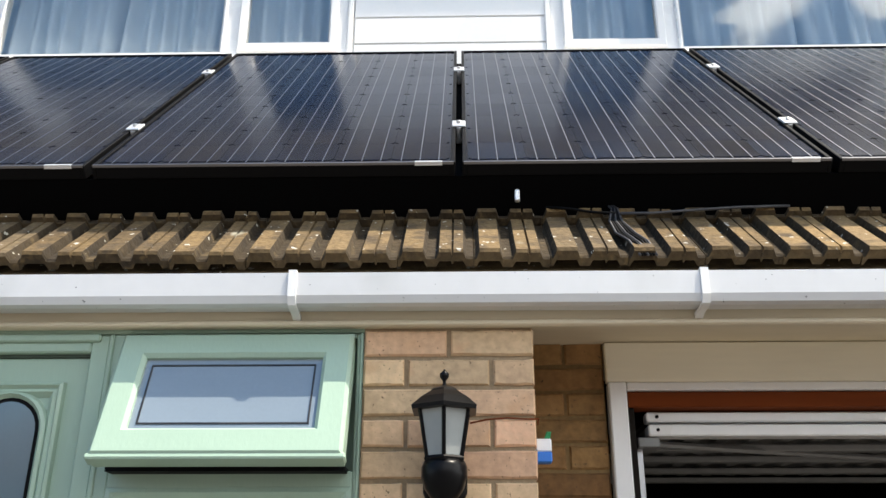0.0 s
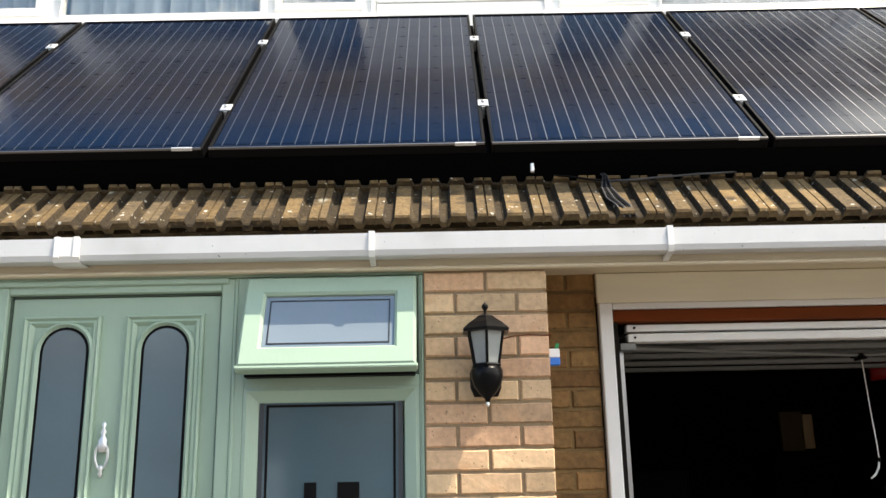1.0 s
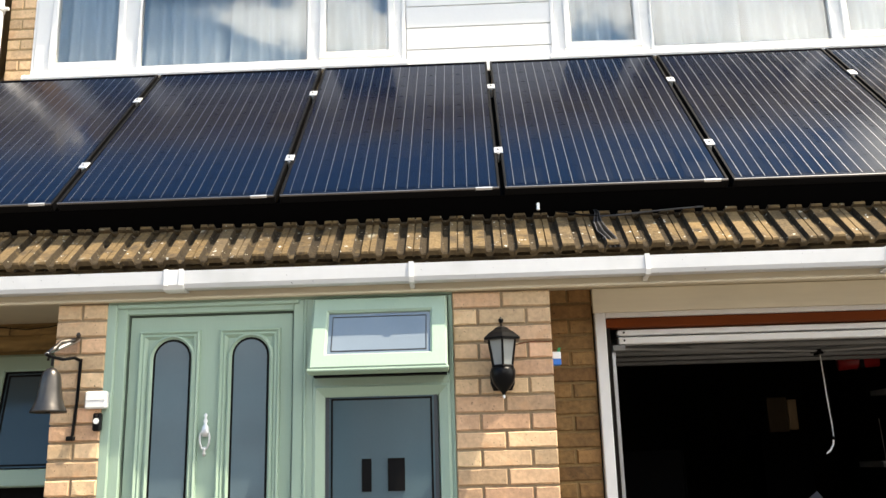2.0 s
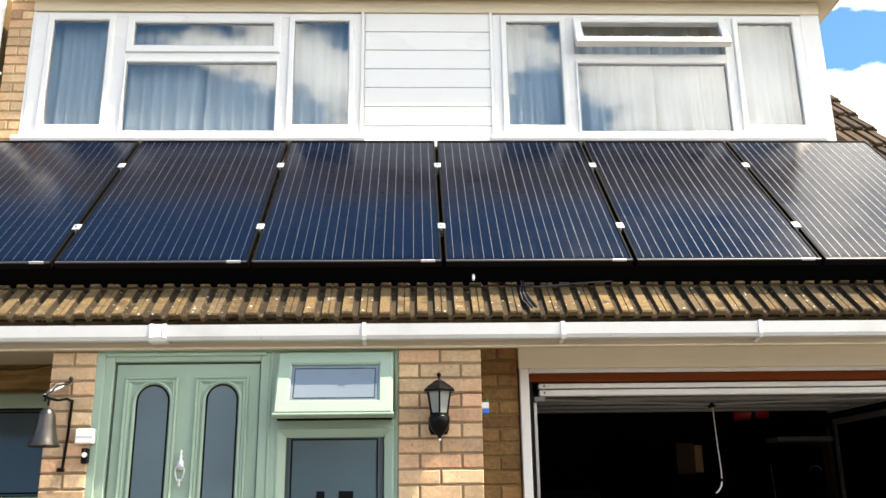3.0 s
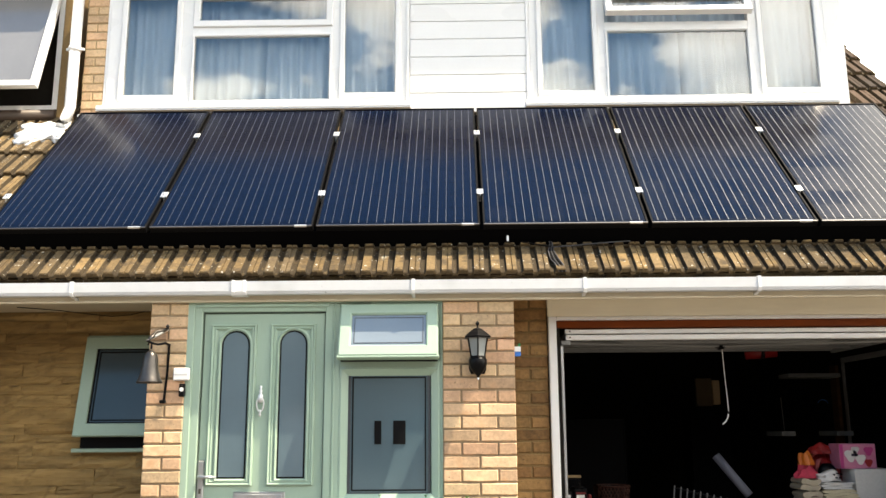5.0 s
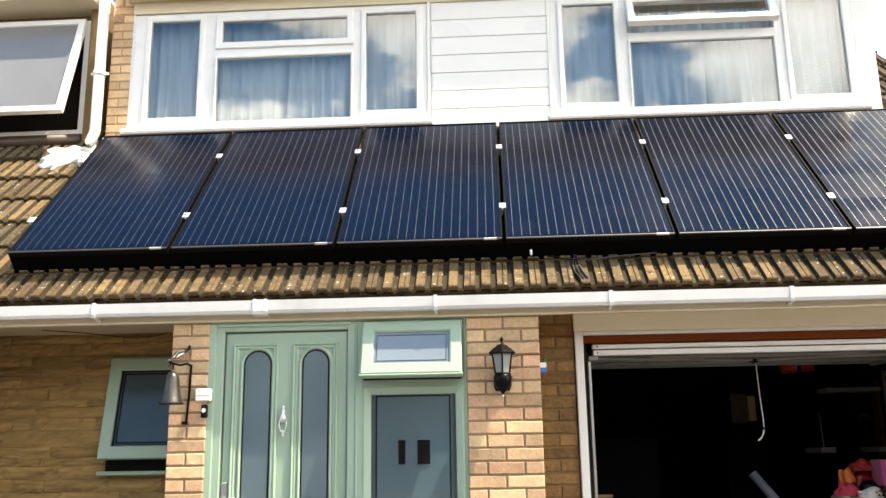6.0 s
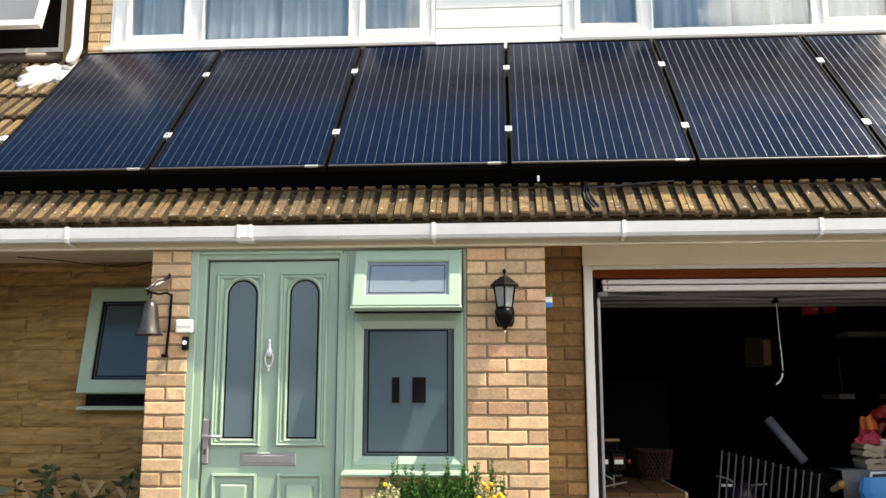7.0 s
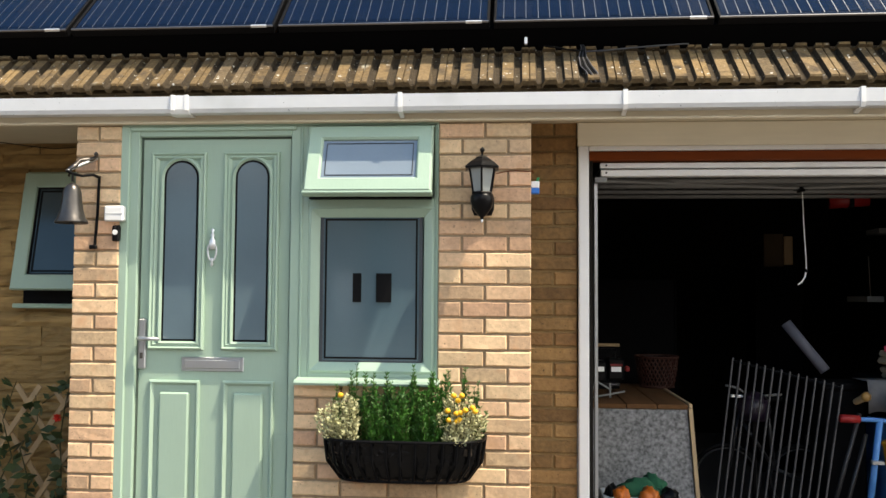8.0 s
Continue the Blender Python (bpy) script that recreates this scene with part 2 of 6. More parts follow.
def prism(profile, x0, x1, axis="x", bevel=0.0):
    """A closed profile swept along an axis: (y, z) along x, (x, z) along y, (x, y) along z."""
    bm = bmesh.new()

    def at(p, w):
        return {"x": (w, p[0], p[1]), "y": (p[0], w, p[1]), "z": (p[0], p[1], w)}[axis]

    a = [bm.verts.new(at(p, x0)) for p in profile]
    b = [bm.verts.new(at(p, x1)) for p in profile]
    bm.faces.new(a)
    bm.faces.new(list(reversed(b)))
    for i in range(len(a)):
        j = (i + 1) % len(a)
        bm.faces.new((a[j], a[i], b[i], b[j]))
    if bevel:
        bmesh.ops.bevel(bm, geom=list(bm.edges), offset=bevel, segments=1, affect="EDGES")
    return bm


def tube(points, r, sides=8, cap=True):
    """A round bar along a line of points; r may be a list of radii."""
    bm = bmesh.new()
    pts = [Vector(p) for p in points]
    rs = r if isinstance(r, (list, tuple)) else [r] * len(pts)
    rings = []
    for i, p in enumerate(pts):
        d = (pts[min(i + 1, len(pts) - 1)] - pts[max(i - 1, 0)]).normalized()
        u = d.cross(Vector((0, 0, 1)) if abs(d.z) < 0.9 else Vector((0, 1, 0))).normalized()
        v = d.cross(u)
        rings.append([bm.verts.new(p + rs[i] * (math.cos(a) * u + math.sin(a) * v))
                      for a in (2 * math.pi * k / sides for k in range(sides))])
    for a, b in zip(rings, rings[1:]):
        for k in range(sides):
            bm.faces.new((a[k], a[(k + 1) % sides], b[(k + 1) % sides], b[k]))
    if cap:
        bm.faces.new(list(reversed(rings[0])))
        bm.faces.new(rings[-1])
    return bm


def lathe(profile, centre, sides=20, turn=0.0, squash=1.0):
    """A turned form from (radius, z) pairs about a vertical axis."""
    bm = bmesh.new()
    cx, cy, cz = centre
    rings = []
    for r, z in profile:
        rings.append([bm.verts.new((cx + r * math.cos(a), cy + squash * r * math.sin(a), cz + z))
                      for a in (turn + 2 * math.pi * k / sides for k in range(sides))])
    for a, b in zip(rings, rings[1:]):
        for k in range(sides):
            bm.faces.new((a[k], a[(k + 1) % sides], b[(k + 1) % sides], b[k]))
    bm.faces.new(list(reversed(rings[0])))
    bm.faces.new(rings[-1])
    return bm


def ring_frame(x0, x1, z0, z1, w, y0, y1, bevel=0.004):
    """A rectangular frame in the xz plane with mitred corners and eased front edges, y0 being its front."""
    bm = bmesh.new()
    c = min(bevel, w * 0.3)
    prof = [(0.0, y1), (0.0, y0 + c), (c, y0), (w - c, y0), (w, y0 + c), (w, y1)]
    loops = [[bm.verts.new(p) for p in ((x0 + o, y, z0 + o), (x1 - o, y, z0 + o), (x1 - o, y, z1 - o), (x0 + o, y, z1 - o))] for o, y in prof]
    for k in range(len(loops)):
        a, b = loops[k], loops[(k + 1) % len(loops)]
        for i in range(4):
            bm.faces.new((a[i], a[(i + 1) % 4], b[(i + 1) % 4], b[i]))
    return bm


def thing(name, base, label, category, group="", kind="", turn=None):
    ob = new(name)
    ob.empty_display_size = 0.1
    ob.matrix_basis = Matrix.Translation(base) @ (turn or Matrix())
    BASE[ob.name] = Vector((0, 0, 0)) if turn else Vector(base)
    return tagged(ob, label, category, group, kind)


def part(name, bm, material, parent, label="", smooth=False):
    """Links a bmesh, given in the world's metres, as one mesh under a thing or a part."""
    base = BASE[parent.name]
    bmesh.ops.translate(bm, vec=-base, verts=bm.verts)
    ob = new(name, mesh_of(bm, name, material, smooth))
    ob.parent = parent
    BASE[ob.name] = base
    if label:
        ob["label"] = label
    return ob


def solid(name, bm, material, label, category, kind="structure", smooth=False, group=""):
    """A top-level thing or piece of the setting that is one mesh, in world coordinates."""
    ob = new(name, mesh_of(bm, name, material, smooth))
    BASE[ob.name] = Vector((0, 0, 0))
    return tagged(ob, label, category, group, kind)


# ---------------------------------------------------------------- the ground and the walls
COURSE, BED = 0.075, 0.024      # brick courses and the height of a bed joint
WALL_TOP = 2.19

solid("ground", boxes((-500, 500, -500, 500, -0.3, 0.0)), M_DRIVE, "grey paved driveway in front of the house", "ground")

wall_entrance = solid("wall_entrance", boxes((-1.949, -1.731, 0.007, 0.82, 0, WALL_TOP), (-1.731, -0.878, 0.08, 0.2, 0, 0.10),
                      (-0.872, -0.205, 0.007, 0.20, 0, 0.885), (-0.205, 0.216, 0.007, 0.38, 0, WALL_TOP)), M_MORTAR,
                      "buff brick piers beside the green front door", "wall")
wall_recess = solid("wall_recess", boxes((-5.6, -2.66, 0.826, 0.95, 0, WALL_TOP), (-2.66, -1.9, 0.826, 0.95, 0, 1.25),
                    (-2.66, -1.9, 0.826, 0.95, 2.0, WALL_TOP)), M_STONE, "rough brown brick wall of the shaded recess", "wall")
wall_garage = solid("wall_garage", boxes((0.216, 0.452, 0.386, 0.49, 0, WALL_TOP), (2.93, 3.45, 0.386, 0.49, 0, WALL_TOP)), M_MORTARD,
                    "brown brick wall beside the garage opening", "wall")
# the first wall is out of view, added to keep sky light off the recess
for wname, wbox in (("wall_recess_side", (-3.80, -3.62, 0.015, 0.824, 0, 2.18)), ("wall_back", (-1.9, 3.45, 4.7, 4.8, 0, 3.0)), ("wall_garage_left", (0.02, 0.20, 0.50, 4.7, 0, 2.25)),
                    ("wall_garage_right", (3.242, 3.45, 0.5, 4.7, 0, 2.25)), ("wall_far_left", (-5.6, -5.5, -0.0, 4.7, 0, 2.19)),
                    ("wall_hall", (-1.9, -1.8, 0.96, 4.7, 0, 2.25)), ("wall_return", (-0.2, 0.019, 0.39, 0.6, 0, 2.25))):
    solid(wname, boxes(wbox), M_DARK, "plain wall coloured near-black as if unlit", "wall")
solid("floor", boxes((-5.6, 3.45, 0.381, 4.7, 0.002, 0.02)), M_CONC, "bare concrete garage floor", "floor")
solid("ceiling", boxes((-5.6, 3.45, 0.5, 4.7, 2.26, 2.34)), M_DARK, "boarded garage ceiling coloured near-black as if unlit", "ceiling")

# ---------------------------------------------------------------- eaves
solid("soffit", boxes((-5.6, 3.5, 0.012, 0.83, WALL_TOP, WALL_TOP + 0.03)), M_CREAM, "cream painted soffit boards under the eaves", "soffit")
solid("fascia", boxes((-5.6, 3.5, -0.014, 0.010, 2.127, 2.25), (-5.6, 3.5, -0.023, -0.0145, 2.128, 2.141), bevel=0.003), M_CREAM, "cream painted fascia board behind the gutter", "fascia")
solid("garage_fascia", boxes((0.455, 2.93, 0.352, 0.384, 2.070, WALL_TOP - 0.002), bevel=0.003), mat("pale_cream_board", (0.84, 0.78, 0.63), 0.5, grain=0.05, scale=30, blotch=0.08, bscale=1.5, streak=(0.2, 1, 2)),
      "pale cream board above the garage opening", "fascia")

GF, GT, GB = -0.106, 2.238, 2.158
gutter = thing("gutter", (0, -0.06, GB), "white plastic square-line gutter along the tiled eaves", "gutter")
prof = [(GF, GT), (GF + 0.002, GB + 0.022), (GF + 0.012, GB + 0.004), (GF + 0.030, GB), (-0.022, GB + 0.006), (-0.016, GT + 0.01),
        (-0.020, GT + 0.01), (-0.026, GB + 0.010), (GF + 0.031, GB + 0.005), (GF + 0.016, GB + 0.009), (GF + 0.007, GB + 0.024),
        (GF + 0.006, GT - 0.006), (GF + 0.014, GT - 0.006), (GF + 0.014, GT)]
part("channel", prism(prof, -5.6, 3.5), M_GUTTER, gutter)


def gutter_clip(x, wide=0.020):
    grown = [(GF - 0.005, GT + 0.006), (GF - 0.004, GB + 0.018), (GF + 0.008, GB - 0.002), (GF + 0.030, GB - 0.006),
             (-0.040, GB - 0.009), (-0.016, GB - 0.016), (-0.016, GB - 0.002), (-0.024, GB), (GF + 0.03, GB - 0.001),
             (GF + 0.004, GB + 0.016), (GF - 0.001, GT - 0.002), (GF + 0.02, GT + 0.001), (GF + 0.02, GT + 0.006)]
    part("bracket", prism(grown, x - wide / 2, x + wide / 2), M_WHITE, gutter)


for gx in (-2.40, -0.375, 0.635, 1.653, 2.66, -3.40, -4.40):
    gutter_clip(gx)
for gx in (-1.405, 2.735):
    part("union", prism([(GF - 0.003, GT + 0.004), (GF - 0.003, GB + 0.018), (GF + 0.009, GB - 0.001), (GF + 0.03, GB - 0.008),
                         (-0.02, GB - 0.004), (-0.02, GB + 0.002), (GF + 0.03, GB - 0.001), (GF - 0.001, GB + 0.02), (GF - 0.001, GT)],
                        gx - 0.045, gx + 0.045), M_WHITE, gutter)
    for s in (-0.042, 0.022):
        part("union_rib", boxes((gx + s, gx + s + 0.02, GF - 0.006, GF, GB + 0.012, GT + 0.006), bevel=0.002), M_WHITE, gutter)

# ---------------------------------------------------------------- the roof and its tiles
EY, EZ = -0.078, 2.268           # the eaves line; the slope rises at 45 degrees
SLOPE = Matrix.Translation((0, EY, EZ)) @ pose(0, 0, 0, 45)
roof = solid("roof", prism([(EY + 0.05, EZ + 0.005), (3.1, EZ + 3.21 - 0.045), (3.1, EZ + 3.0), (EY + 0.11, EZ - 0.03)], -5.6, 3.45), M_TILE,
             "tiled pitched roof of weathered brown concrete tiles", "roof")
TW, GAUGE = 0.192, 0.335


def tile_mesh():
    """One interlocking concrete tile: a broad rib, a narrower rib with a side lock, troughs between."""
    up = [(0.0, 0.003), (0.005, 0.003), (0.013, 0.026), (0.064, 0.026), (0.072, 0.003), (0.096, 0.003), (0.104, 0.024), (0.1340, 0.024),
          (0.1350, 0.014), (0.1390, 0.014), (0.1400, 0.0235), (0.164, 0.0235), (0.172, 0.003), (TW - 0.002, 0.003)]
    bm = bmesh.new()
    rows = []
    for s, lift in ((0.0, 0.009), (0.007, 0.013), (0.42, -0.024)):
        rows.append([bm.verts.new((x, s, z * (0.88 if s == 0.0 else 1.0) + lift)) for x, z in up])
    low = [bm.verts.new((x, 0.003, 0.72 * z - 0.013)) for x, z in up]
    for a, b in zip(rows, rows[1:]):
        for k in range(len(up) - 1):
            f = bm.faces.new((a[k], a[k + 1], b[k + 1], b[k]))
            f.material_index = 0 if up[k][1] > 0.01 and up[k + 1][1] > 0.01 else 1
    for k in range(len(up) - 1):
        # front faces get the grimy colour with shade mixed in
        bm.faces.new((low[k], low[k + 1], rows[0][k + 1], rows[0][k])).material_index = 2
    for k in (0, len(up) - 1):
        bm.faces.new((low[k], rows[0][k], rows[1][k], rows[2][k]))
    me = mesh_of(bm, "tile", M_TILE)
    me.materials.append(M_CHANNEL)
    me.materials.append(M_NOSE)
    return me



# ---------------------------------------------------------------- solar panels
PITCH, SEAM, PLEN = 1.022, 0.036, 1.70
PLANE = Matrix.Translation((0, -0.004, 2.594)) @ pose(0, 0, 0, 45)     # lower edge of the panels' glass
panel = thing("solar_panel", (0, 0, 0), "black framed solar panel with fine silver busbar lines", "solar panel", "solar panels on the roof",
              turn=Matrix())
PW = 1.002
part("frame", boxes((-PW / 2, -PW / 2 + 0.012, 0, PLEN, -0.038, 0.002), (PW / 2 - 0.012, PW / 2, 0, PLEN, -0.038, 0.002),
                    (-PW / 2 + 0.012, PW / 2 - 0.012, 0, 0.012, -0.038, 0.002),
                    (-PW / 2 + 0.012, PW / 2 - 0.012, PLEN - 0.012, PLEN, -0.038, 0.002), bevel=0.0015), M_PFRAME, panel)
part("backsheet", boxes((-PW / 2 + 0.012, PW / 2 - 0.012, 0.012, PLEN - 0.012, -0.012, -0.004)), M_SHEET, panel)
part("lower_lip", boxes((-PW / 2 + 0.004, PW / 2 - 0.004, -0.001, 0.005, -0.004, 0.0035)), M_BUS, panel, "thin bright lower edge of the frame")
part("rating_sticker", boxes((PW / 2 - 0.11, PW / 2 - 0.035, -0.003, 0.006, -0.006, 0.005)), M_ALU, panel, "small white sticker")
h, c = 0.1603 / 2, 0.011
cell_me = mesh_of(prism([(-h + c, -h), (h - c, -h), (h, -h + c), (h, h - c), (h - c, h), (-h + c, h), (-h, h - c), (-h, -h + c)], -0.0040, -0.0025, "z"), "cell", M_CELL)
for i in range(6):
    for j in range(10):
        ob = new("cell", cell_me)
        ob.parent, ob.location = panel, ((i - 2.5) * 0.1615, 0.044 + (j + 0.5) * 0.1615, 0)
bus_me = mesh_of(boxes((-0.0012, 0.0012, 0.03, PLEN - 0.03, -0.0024, -0.0015)), "busbar", M_BUS)
for i in range(6):
    for k in (-1, 0, 1):
        b = new("busbar", bus_me)
        b.parent, b.location = panel, ((i - 2.5) * 0.1615 + k * 0.052, 0, 0)
for i in range(-3, 3):
    m = PLANE @ pose(SEAM + (i + 0.5) * PITCH, 0, 0, 0, 0, 0)
    if i == -3:
        panel.matrix_basis = m
    else:
        copy_thing(panel, m)

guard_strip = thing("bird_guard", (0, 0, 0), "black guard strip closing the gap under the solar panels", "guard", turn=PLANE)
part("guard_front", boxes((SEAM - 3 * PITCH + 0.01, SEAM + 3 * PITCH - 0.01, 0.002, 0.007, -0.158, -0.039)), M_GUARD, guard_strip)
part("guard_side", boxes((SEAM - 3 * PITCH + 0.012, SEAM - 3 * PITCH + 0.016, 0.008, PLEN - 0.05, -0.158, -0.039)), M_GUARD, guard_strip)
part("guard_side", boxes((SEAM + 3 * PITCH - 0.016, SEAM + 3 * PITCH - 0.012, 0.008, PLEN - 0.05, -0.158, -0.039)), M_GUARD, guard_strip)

# black strips added so that the gaps between panels stay dark
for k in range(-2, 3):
    part("gap_strip", boxes((SEAM + k * PITCH - 0.0105, SEAM + k * PITCH + 0.0105, 0.01, PLEN - 0.01, -0.060, -0.054)), M_GUARD, guard_strip, "black strip added to darken the gap between two panels")

rail = thing("mounting_rail", (0, 0, 0), "aluminium rail carrying the solar panels", "rail", "mounting rails", turn=PLANE @ pose(0, 0.39, 0))
part("rail_bar", boxes((-3.06, 3.13, -0.02, 0.02, -0.085, -0.042)), M_PFRAME, rail)
for hx in (-2.6, -1.6, -0.6, 0.4, 1.4, 2.4):
    part("roof_hook", boxes((hx - 0.015, hx + 0.015, -0.10, 0.02, -0.165, -0.086), bevel=0.003), M_STEEL, rail)
copy_thing(rail, PLANE @ pose(0, 1.257, 0))

clamp = thing("panel_clamp", (0, 0, 0), "bright aluminium clamp between two solar panels", "clamp", "panel clamps", turn=Matrix())
part("clamp_top", boxes((-0.021, 0.021, -0.030, 0.030, 0.003, 0.010), (-0.008, 0.008, -0.03, 0.03, -0.05, 0.003), bevel=0.002), M_ALU, clamp)
part("bolt", lathe([(0.0075, 0.010), (0.0075, 0.017), (0.005, 0.018)], (0, 0, 0), 6), M_STEEL, clamp)
spots = [(SEAM + k * PITCH, s) for k in range(-2, 3) for s in (0.39, 1.257)]
spots += [(SEAM - 3 * PITCH - 0.006, 0.39), (SEAM - 3 * PITCH - 0.006, 1.257), (SEAM + 3 * PITCH + 0.006, 0.39), (SEAM + 3 * PITCH + 0.006, 1.257)]
for n, (cx, cs) in enumerate(spots):
    m = PLANE @ pose(cx, cs, 0)
    if n == 0:
        clamp.matrix_basis = m
    else:
        copy_thing(clamp, m)

# ---------------------------------------------------------------- the dormer
DY, DX0, DX1, DZ0, DZ1 = 1.465, -2.975, 3.03, 3.872, 5.072
wall_dormer = solid("wall_dormer", boxes((DX0, -2.958, DY, DY + 0.12, DZ0, 4.965), (-0.505, 0.482, DY + 0.006, DY + 0.12, DZ0, 4.965),
                    (2.885, DX1, DY, DY + 0.12, DZ0, 4.965), (DX0, DX0 + 0.06, DY + 0.12, 4.0, 3.3, DZ1), (DX1 - 0.06, DX1, DY + 0.12, 4.0, 3.3, DZ1)),
                    M_WHITE, "white clad dormer wall above the solar panels", "wall")
for k in range(8):
    z0 = 3.872 + 0.155 * k - (0.0 if k else 0.012)
    z1 = min(3.872 + 0.155 * (k + 1) - 0.002, 4.962)
    if z1 - z0 > 0.02:
        part("cladding_board", prism([(DY - 0.004, z0), (DY - 0.011, z0 + 0.003), (DY - 0.011, z1 - 0.006), (DY - 0.003, z1), (DY + 0.006, z1), (DY + 0.006, z0)],
                                     -0.478, 0.462), M_WHITE, wall_dormer)
for cx in (-0.500, 0.472):
    part("corner_trim", boxes((cx - 0.012, cx + 0.012, DY - 0.02, DY + 0.005, DZ0 - 0.01, 4.964), bevel=0.003), M_WHITE, wall_dormer)
solid("dormer_frieze", boxes((DX0, DX1, DY - 0.012, DY + 0.12, 4.966, 5.072), bevel=0.003), M_CREAM, "cream frieze board over the dormer windows", "trim")
solid("dormer_fascia", boxes((-3.02, 3.20, 1.305, 1.325, 5.070, 5.20), (3.18, 3.20, 1.325, 4.0, 5.070, 5.20), bevel=0.003), M_CREAM,
      "cream fascia board along the dormer roof", "fascia")
solid("dormer_soffit", boxes((-3.02, 3.178, 1.326, DY + 0.12, 5.074, 5.11), (DX1, 3.178, DY + 0.12, 4.0, 5.074, 5.11)), M_CREAM, "cream dormer soffit", "soffit")
solid("dormer_roof", boxes((-3.03, 3.22, 1.28, 4.2, 5.202, 5.26)), M_LEAD, "flat grey felt dormer roof", "roof")
solid("bedroom_wall", boxes((DX0 + 0.06, DX1 - 0.06, 3.6, 3.7, 3.4, 4.96), (DX0 + 0.06, DX1 - 0.06, DY + 0.14, 3.6, 3.36, 3.40), (-0.05, 0.05, DY + 0.12, 3.6, 3.4, 4.96),
                            (DX0 + 0.06, DX1 - 0.06, DY + 0.13, 3.6, 4.97, 5.02)), M_ROOM, "plain pale bedroom walls behind the windows", "wall")


def upper_window(name, x0, x1, panes_x, open_top):
    """A white three-light window: two side lights, a wide fixed pane and a top-hung fanlight over it."""
    w = thing(name, ((x0 + x1) / 2, DY, 3.9), "white plastic three-light bedroom window with net curtains" + (", fanlight open" if open_top else ""), "window", "", "structure")
    (a0, a1), (b0, b1), (c0, c1) = panes_x
    zb, zt = 4.030, 4.885
    f0, f1 = DY - 0.006, DY + 0.06
    part("window_frame", boxes((x0, a0 - 0.038, f0, f1, 3.945, 4.955), (c1 + 0.038, x1, f0, f1, 3.945, 4.955),
                               (a0 - 0.038, c1 + 0.038, f0, f1, 4.918, 4.955), (a0 - 0.038, c1 + 0.038, f0, f1, 3.945, 3.966),
                               (a0 - 0.038, a1 + 0.038, f0, f1, 3.966, zb - 0.038), (c0 - 0.038, c1 + 0.038, f0, f1, 3.966, zb - 0.038),
                               (a1 + 0.038, b0 - 0.014, f0, f1, 3.966, 4.918), (b1 + 0.014, c0 - 0.038, f0, f1, 3.966, 4.918),
                               (b0 - 0.014, b1 + 0.014, f0, f1, 4.548, 4.622), bevel=0.003), M_WHITE, w)
    part("window_sill", prism([(DY - 0.07, 3.885), (DY - 0.075, 3.905), (DY - 0.065, 3.93), (DY + 0.05, 3.943), (DY + 0.05, 3.885)], x0 - 0.04, x1 + 0.04), M_WHITE, w)
    part("drip_trim", boxes((x0 - 0.02, x1 + 0.03, DY - 0.03, DY + 0.03, 3.868, 3.884)), M_LEAD, w, "grey lead flashing under the sill")
    s0, s1 = DY - 0.024, DY + 0.03

    def sash(pn, p0, p1, z0, z1, wd, ang=0.0):
        bm = ring_frame(p0 - wd, p1 + wd, z0 - wd, z1 + wd, wd, s0, s1, 0.006)
        gl = boxes((p0 - 0.004, p1 + 0.004, DY - 0.002, DY + 0.004, z0 - 0.004, z1 + 0.004))
        gk = ring_frame(p0 - 0.001, p1 + 0.001, z0 - 0.001, z1 + 0.001, 0.006, s0 + 0.008, s0 + 0.014, 0)
        for b in (bm, gl, gk):
            if ang:
                bmesh.ops.rotate(b, cent=(0, DY, z1 + wd), matrix=Matrix.Rotation(-ang, 3, "X"), verts=b.verts)
        s = part(pn, bm, M_WHITE, w)
        g = part("pane", gl, M_GLASS, s, "clear glass pane")
        g.visible_shadow = False
        part("gasket", gk, M_LEAD, s, "thin grey glazing gasket")

    sash("sash", a0, a1, zb, zt, 0.042)
    sash("sash", c0, c1, zb, zt, 0.042)
    sash("fixed_light", b0, b1, 3.980, 4.535, 0.018)
    sash("fanlight", b0 + 0.035, b1 - 0.035, 4.675, 4.865, 0.055, radians(24) if open_top else 0.0)
    # net curtains: two drapes of soft uneven folds
    for cname, u0, u1, ph in (("curtain", x0 + 0.03, (b0 + b1) / 2 + 0.03, 0.0), ("curtain", (b0 + b1) / 2 + 0.02, x1 - 0.03, 2.1)):
        bm = bmesh.new()
        n = 150
        rows = []
        for z, amp in ((3.93, 1.25), (4.4, 1.0), (4.93, 0.55)):
            r = []
            for i in range(n + 1):
                u = u0 + (u1 - u0) * i / n
                d = 0.020 * math.sin(u * 62 + ph + 1.6 * math.sin(u * 9)) + 0.016 * math.sin(u * 27 + ph * 2 + z * 0.6)
                r.append(bm.verts.new((u + 0.008 * math.sin(z * 3 + u * 11), DY + 0.11 + amp * d, z)))
            rows.append(r)
        for p, q in zip(rows, rows[1:]):
            for i in range(n):
                bm.faces.new((p[i], p[i + 1], q[i + 1], q[i]))
        ob = solid(cname, bm, M_CURTAIN, "pale net curtain hanging in soft folds behind the window", "curtain", "thing", smooth=True, group="net curtains")
        ob["kind"] = ""
        del ob["kind"]
        sol = ob.modifiers.new("thickness", "SOLIDIFY")
        sol.thickness = 0.002


upper_window("window_1", -2.955, -0.512, ((-2.81, -2.40), (-2.244, -1.136), (-1.013, -0.602)), False)
upper_window("window_2", 0.486, 2.881, ((0.588, 1.002), (1.12, 2.252), (2.376, 2.80)), True)

